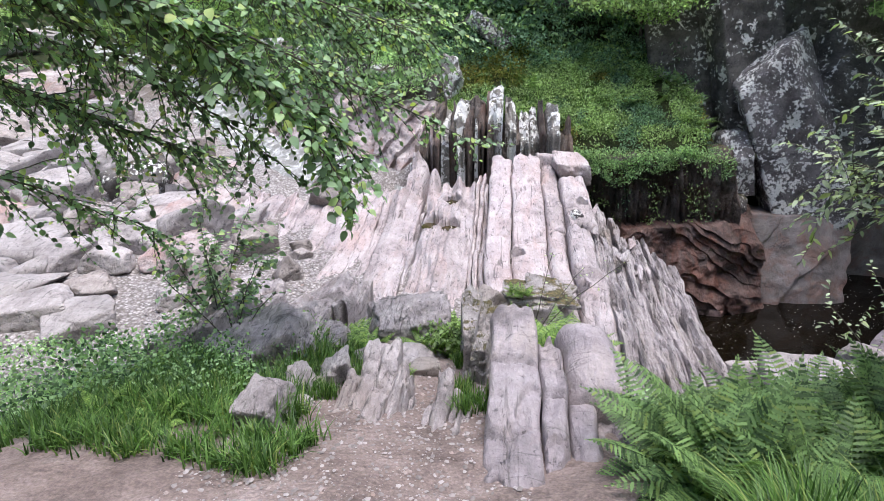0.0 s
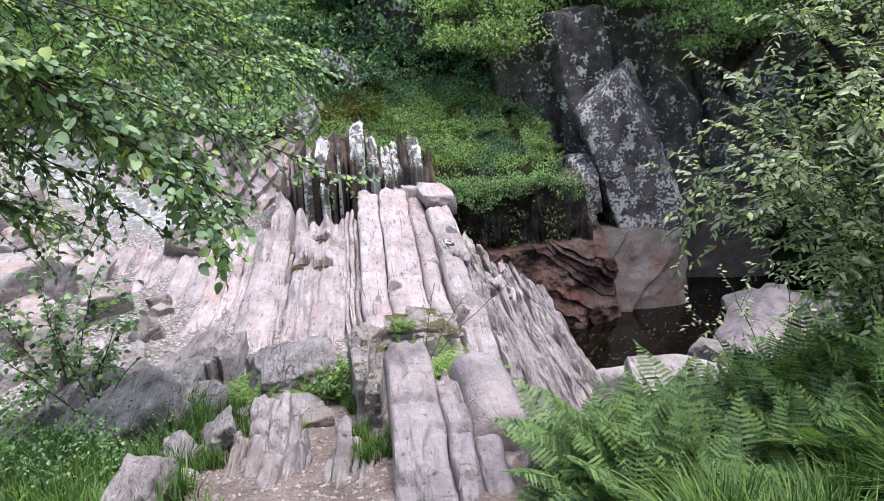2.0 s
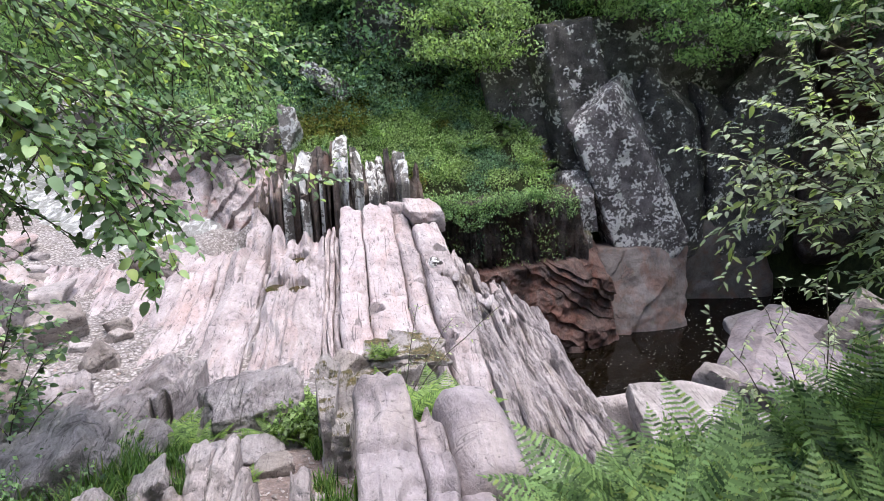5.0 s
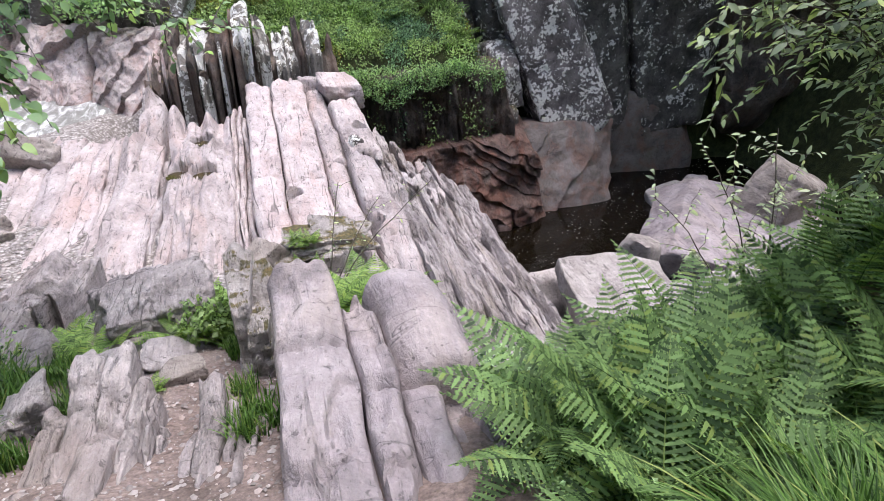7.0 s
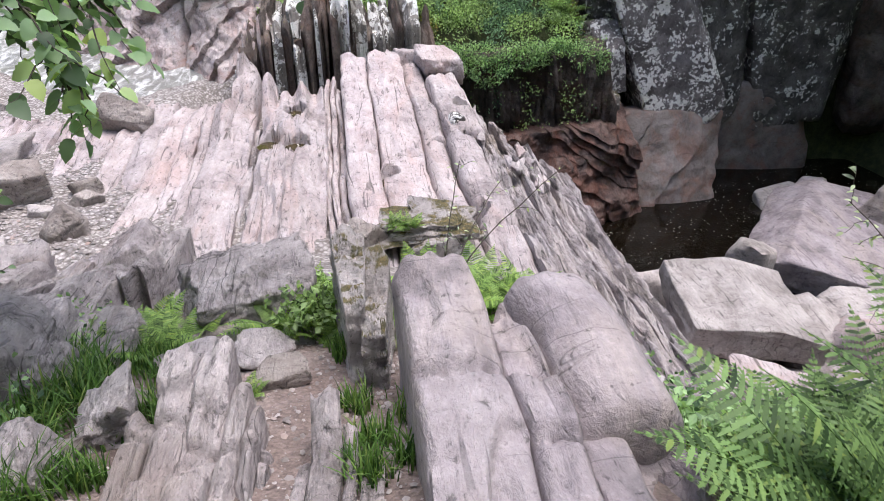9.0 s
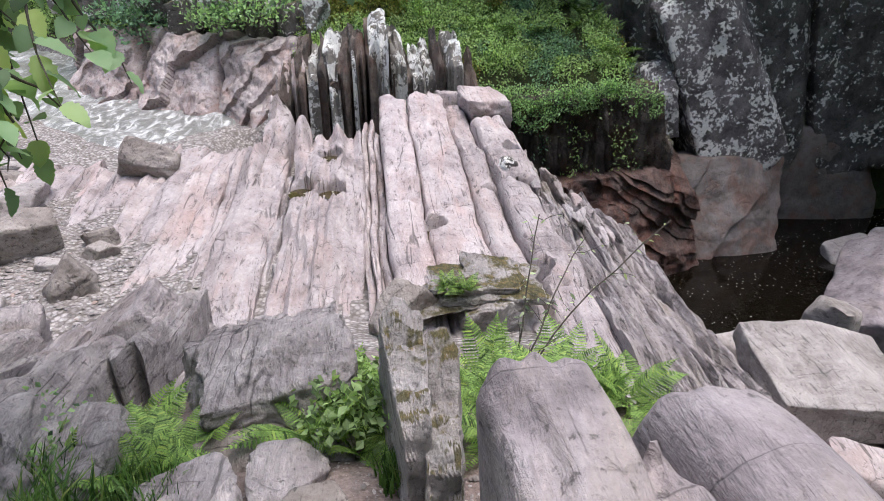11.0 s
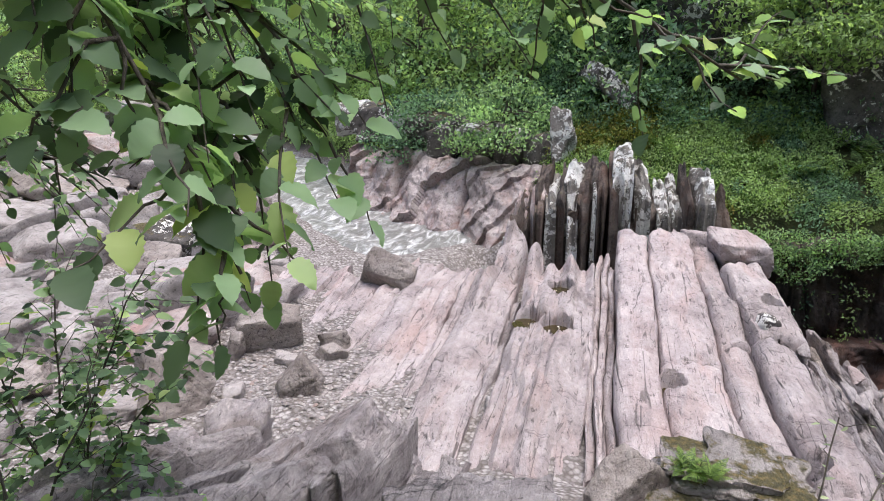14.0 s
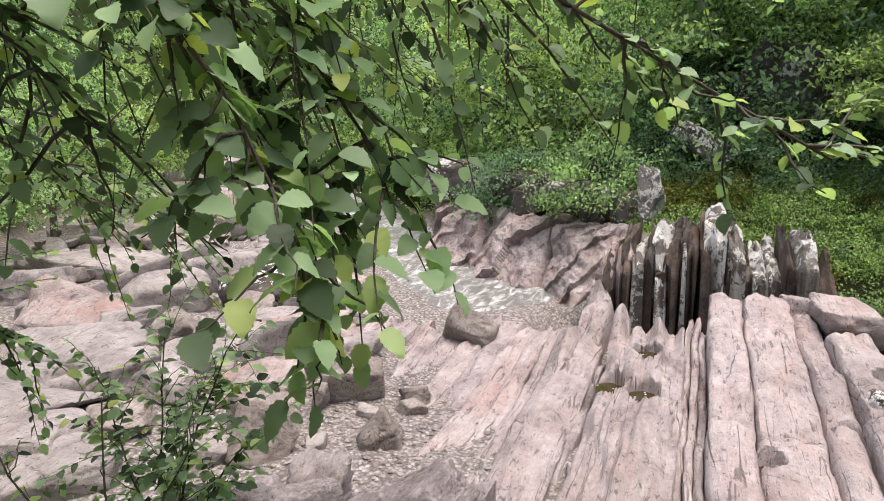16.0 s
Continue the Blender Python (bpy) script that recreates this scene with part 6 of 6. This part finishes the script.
# ---- hazel boughs over the path, willow and saplings ----
def leaf_shape(kind, seed):
    """One leaf of unit length along +x, folded along its midrib and drooping, with a toothed or smooth edge."""
    rng = np.random.default_rng(seed)
    n = 13
    t = np.linspace(0, 1, n)
    if kind == "hazel":
        half = 0.41 * np.sin(math.pi * t**0.85) ** 0.65 * (1 - 0.12 * t)
        half[1::2] *= 0.87
    else:
        half = 0.19 * np.sin(math.pi * t**0.9) ** 0.9
    half[0] = half[-1] = 0.004
    sag = -0.22 * t**2
    rib = np.stack([t, 0.02 * np.sin(4 * t + seed), sag], 1)
    left = rib + np.stack([0 * t - 0.03 * (half > 0.1), half, 0.22 * half + 0.02 * rng.normal(size=n)], 1)
    right = rib + np.stack([0 * t - 0.03 * (half > 0.1), -half, 0.22 * half + 0.02 * rng.normal(size=n)], 1)
    v = np.concatenate([rib, left, right])
    f = [(k, k + 1, n + k + 1, n + k) for k in range(n - 1)] + [(k + 1, k, 2 * n + k, 2 * n + k + 1) for k in range(n - 1)]
    return v, np.array(f)


LEAVES = {kind: [leaf_shape(kind, k) for k in range(3)] for kind in ("hazel", "willow")}
LEAF_MESH = {kind: [tri_mesh("leaf", v, f, mat) for v, f in LEAVES[kind]] for kind, mat in (("hazel", HAZEL), ("willow", WILLOW))}


def leaf_matrix(p, along, up, size):
    x = along.normalized()
    y = up.cross(x).normalized()
    z = x.cross(y)
    m = Matrix((x, y, z)).transposed().to_4x4()
    return Matrix.Translation(p) @ m @ Matrix.Diagonal((size, size, size, 1))


def bough(parent, limb, seed, kind, size, twigs, twig_len, hang, spacing, singles, radius=0.012, mat=None):
    """A limb with drooping twigs and leaves; the first `singles` leaves are pieces of their own."""
    rng = np.random.default_rng(seed)
    limb = np.asarray(limb)
    wood = [(limb, radius, 0.003, 6)]
    places = []
    for k in range(twigs):
        t = 0.22 + 0.78 * (k + rng.random()) / twigs
        i = min(int(t * (len(limb) - 1)), len(limb) - 2)
        p = limb[i] + (limb[i + 1] - limb[i]) * rng.random()
        d = limb[i + 1] - limb[i]
        d = d / np.linalg.norm(d) + rng.normal(size=3) * 0.75
        d[2] -= hang * 0.6
        d /= np.linalg.norm(d)
        ln = twig_len * rng.uniform(0.5, 1.3)
        tw = wander(bend(p, p + d * ln * 0.5, p + d * ln + np.array([0, 0, -hang * ln * 0.7]), 7), rng, 0.018)
        wood.append((tw, radius * 0.35, 0.0012, 4))
        steps = max(2, int(ln / spacing))
        for j in range(steps):
            q = (j + 0.6) / steps * 5.9
            m = int(q)
            at = tw[m] + (tw[m + 1] - tw[m]) * (q - m)
            way = tw[m + 1] - tw[m]
            way /= np.linalg.norm(way) + 1e-9
            places.append((at, way))
    for j in range(int(0.45 * len(limb)), len(limb) - 1):
        for f in np.arange(0.1, 1.0, 0.34):
            way = limb[j + 1] - limb[j]
            places.insert(0, (limb[j] + way * f, way / (np.linalg.norm(way) + 1e-9)))
    parent = part("branch", tubes_mesh("branch", wood, BARK), parent)
    verts, quads, off = [], [], 0
    for n, (at, way) in enumerate(places):
        side = np.cross(way, (0, 0, 1.0)) * (1 if n % 2 else -1)
        along = way * 0.6 + side * rng.uniform(0.5, 1.1) + rng.normal(size=3) * 0.35
        along[2] = along[2] * 0.35 - rng.uniform(0.0, 0.35)
        up = Vector((rng.normal() * 0.4, rng.normal() * 0.4 - 0.15, 1.0))
        m = leaf_matrix(Vector(at), Vector(along), up, size * rng.uniform(0.55, 1.25))
        pick = int(rng.integers(0, 3))
        if n < singles:
            part("leaf", LEAF_MESH[kind][pick], parent, m=m)
            continue
        v, f = LEAVES[kind][pick]
        mm = np.array(m)
        verts.append(v @ mm[:3, :3].T + mm[:3, 3])
        quads.append(f + off)
        off += len(v)
    if verts:
        ob = part("foliage", tri_mesh("foliage", np.concatenate(verts), np.concatenate(quads), mat), parent)
        tagged(ob, kind="stuff")


def build_hazel():
    rng = np.random.default_rng(4)
    root = new("hazel_tree")
    tagged(root, "hazel tree with drooping leafy boughs over the path", "tree")
    base = (-4.1, 1.5, float(land(-4.1, 1.5)))
    part("trunk", tubes_mesh("trunk", [(wander(bend((base[0], base[1], base[2] - 0.3), (-4.0, 1.6, 1.2), (-3.5, 2.1, 2.6), 8), rng, 0.03), 0.12, 0.06, 10)], BARK), root)
    limbs = [((-3.5, 2.1, 2.4), (-1.7, 4.1, 1.35), (-0.02, 4.75, 0.36), 16, 0.34, 0.15), ((-3.5, 2.1, 2.3), (-1.5, 3.95, 1.6), (-0.93, 4.1, -0.02), 16, 0.28, 0.6), ((-3.6, 2.0, 2.2), (-2.8, 4.4, 1.5), (-1.8, 6.1, 0.75), 18, 0.6, 0.5),
             ((-3.5, 2.1, 2.5), (-1.7, 4.6, 2.0), (-0.35, 6.0, 1.15), 18, 0.55, 0.5), ((-3.7, 1.9, 1.9), (-3.2, 3.8, 1.0), (-2.35, 5.2, -0.1), 16, 0.5, 0.6), ((-3.6, 2.0, 2.2), (-2.4, 3.6, 1.7), (-1.35, 4.5, 0.75), 16, 0.5, 0.8),
             ((-3.6, 2.0, 2.4), (-2.4, 4.6, 1.9), (-1.2, 5.4, 1.0), 16, 0.55, 0.5), ((-3.7, 2.0, 1.8), (-3.0, 3.2, 1.1), (-2.0, 4.2, 0.35), 16, 0.45, 0.7), ((-3.7, 1.9, 1.6), (-3.4, 3.4, 0.6), (-3.0, 4.8, -0.5), 12, 0.5, 0.6), ((-3.5, 2.1, 2.5), (-1.9, 4.2, 1.7), (-0.9, 5.0, 0.85), 12, 0.5, 0.5), ((-3.5, 2.1, 2.5), (-2.3, 3.7, 1.5), (-1.5, 4.15, 0.45), 12, 0.4, 0.7), ((-3.4, 2.2, 2.3), (-1.9, 3.9, 1.4), (-0.75, 4.45, 0.72), 12, 0.4, 0.5), ((-3.4, 2.2, 2.3), (-2.2, 4.3, 1.6), (-0.7, 5.2, 1.05), 14, 0.5, 0.5), ((-3.4, 2.2, 2.2), (-2.4, 4.0, 1.3), (-1.6, 5.0, 0.7), 14, 0.5, 0.5), ((-3.4, 2.2, 2.2), (-2.9, 3.6, 1.2), (-2.2, 4.5, 0.7), 14, 0.5, 0.5), ((-3.4, 2.2, 2.3), (-1.6, 4.2, 1.6), (-0.45, 4.9, 0.9), 10, 0.45, 0.5), ((-3.5, 2.1, 2.3), (-1.6, 4.0, 1.7), (-1.12, 4.3, 0.12), 20, 0.3, 0.6), ((-3.5, 2.1, 2.3), (-1.5, 3.9, 1.5), (-0.95, 4.35, 0.28), 20, 0.3, 0.6)]
    for k, (a, b, c, twigs, ln, hang) in enumerate(limbs):
        bough(root, wander(bend(a, b, c, 14), np.random.default_rng(40 + k), 0.03), 1400 + k, "hazel", 0.078 if k == 1 else 0.066 if k in (16, 17) else 0.05, twigs * 4 if k in (0, 1, 16, 17) else twigs * 5, ln * (0.8 if k < 2 else 0.95), hang * 0.6, 0.030, 60 if k < 3 else 14, 0.015, HAZEL)


build_hazel()


def shrub(name, label, base, stems, seed, kind, size, twigs, twig_len, spacing, singles, mat, hang=0.2, radius=0.008):
    root = new(name)
    tagged(root, label, "shrub")
    for k, (b, c) in enumerate(stems):
        bough(root, wander(bend(base, b, c, 10), np.random.default_rng(seed + k), 0.02), seed + 50 + k, kind, size, twigs, twig_len, hang, spacing, singles, radius, mat)
    return root


def build_shrubs():
    z = float(land(3.0, 2.9))
    shrub("willow_shrub", "grey-green willow shrub with slender branches beside ferns", (3.0, 2.9, z - 0.05), [((2.6, 2.8, 0.5), (1.82, 2.7, 0.8)), ((2.7, 2.9, 0.7), (1.85, 2.85, 1.0)), ((2.9, 3.0, 1.0), (2.2, 3.0, 1.65)), ((3.0, 3.0, 0.9), (2.7, 3.3, 1.8)),
          ((2.8, 3.1, 0.5), (2.2, 3.4, 0.85)), ((2.7, 2.7, 0.7), (1.95, 2.5, 1.15)), ((3.0, 2.8, 1.0), (2.35, 2.6, 1.55)),
          ((2.6, 2.9, 1.2), (2.0, 2.8, 1.5)), ((2.5, 2.9, 0.6), (1.68, 3.0, 0.52)), ((2.6, 2.9, 0.9), (1.75, 2.95, 1.2)), ((2.7, 3.0, 0.9), (2.2, 2.9, 1.4)), ((2.8, 3.0, 1.3), (2.6, 3.0, 1.95)), ((2.7, 2.9, 0.5), (1.7, 3.1, 0.75)), ((2.9, 3.2, 0.6), (2.4, 3.3, 0.6)), ((2.6, 2.9, 1.1), (1.8, 2.9, 1.5)), ((3.0, 2.9, 1.4), (2.9, 2.8, 2.0))], 1500, "willow", 0.05, 36, 0.34, 0.018, 14, WILLOW, 0.05)
    zl = float(land(-2.6, 5.2))
    shrub("leafy_shrub", "small leafy shrub above a dry river bed", (-2.6, 5.2, zl - 0.05), [((-2.6, 5.2, -1.2), (-2.35, 5.5, -0.45)), ((-2.7, 5.2, -1.2), (-2.8, 5.4, -0.5)), ((-2.5, 5.2, -1.4), (-2.1, 5.3, -0.9)), ((-2.7, 5.1, -1.3), (-3.2, 5.3, -0.8)), ((-2.7, 5.3, -1.5), (-2.9, 5.8, -1.0))], 1600, "hazel", 0.062, 26, 0.32, 0.038, 10, HAZEL)
    zl = float(land(-2.15, 4.55))
    shrub("leafy_shrub", "small leafy shrub growing beside an outcrop", (-2.15, 4.55, zl - 0.05), [((-2.2, 4.6, -1.2), (-2.0, 4.8, -0.75)), ((-2.3, 4.6, -1.2), (-2.5, 4.8, -0.65)), ((-2.2, 4.5, -1.3), (-1.85, 4.7, -1.0)), ((-2.3, 4.5, -1.2), (-2.75, 4.5, -0.8))], 1650, "hazel", 0.042, 6, 0.18, 0.04, 8, HAZEL)
    zs = float(land(0.45, 5.3))
    shrub("sapling", "thin bare-stemmed sapling growing between rocks", (0.42, 5.3, zs - 0.05), [((0.5, 5.4, -1.45), (0.95, 5.9, -1.2)), ((0.5, 5.4, -1.4), (0.6, 5.7, -0.95)), ((0.55, 5.4, -1.5), (1.35, 5.7, -1.0))], 1700, "willow", 0.035, 6, 0.2, 0.05, 4, WILLOW, 0.1, 0.006)
    zs = float(land(3.3, 4.2))
    shrub("leafy_shrub", "low leafy shrub on the bank above the pool", (3.4, 4.2, zs - 0.05), [((3.3, 4.2, -1.2), (2.9, 4.3, -0.6)), ((3.5, 4.3, -1.1), (3.5, 4.6, -0.4)), ((3.5, 4.0, -1.1), (3.8, 4.0, -0.4)), ((3.3, 4.4, -1.4), (2.8, 4.9, -1.0))], 1800, "willow", 0.06, 16, 0.34, 0.03, 6, WILLOW)


build_shrubs()
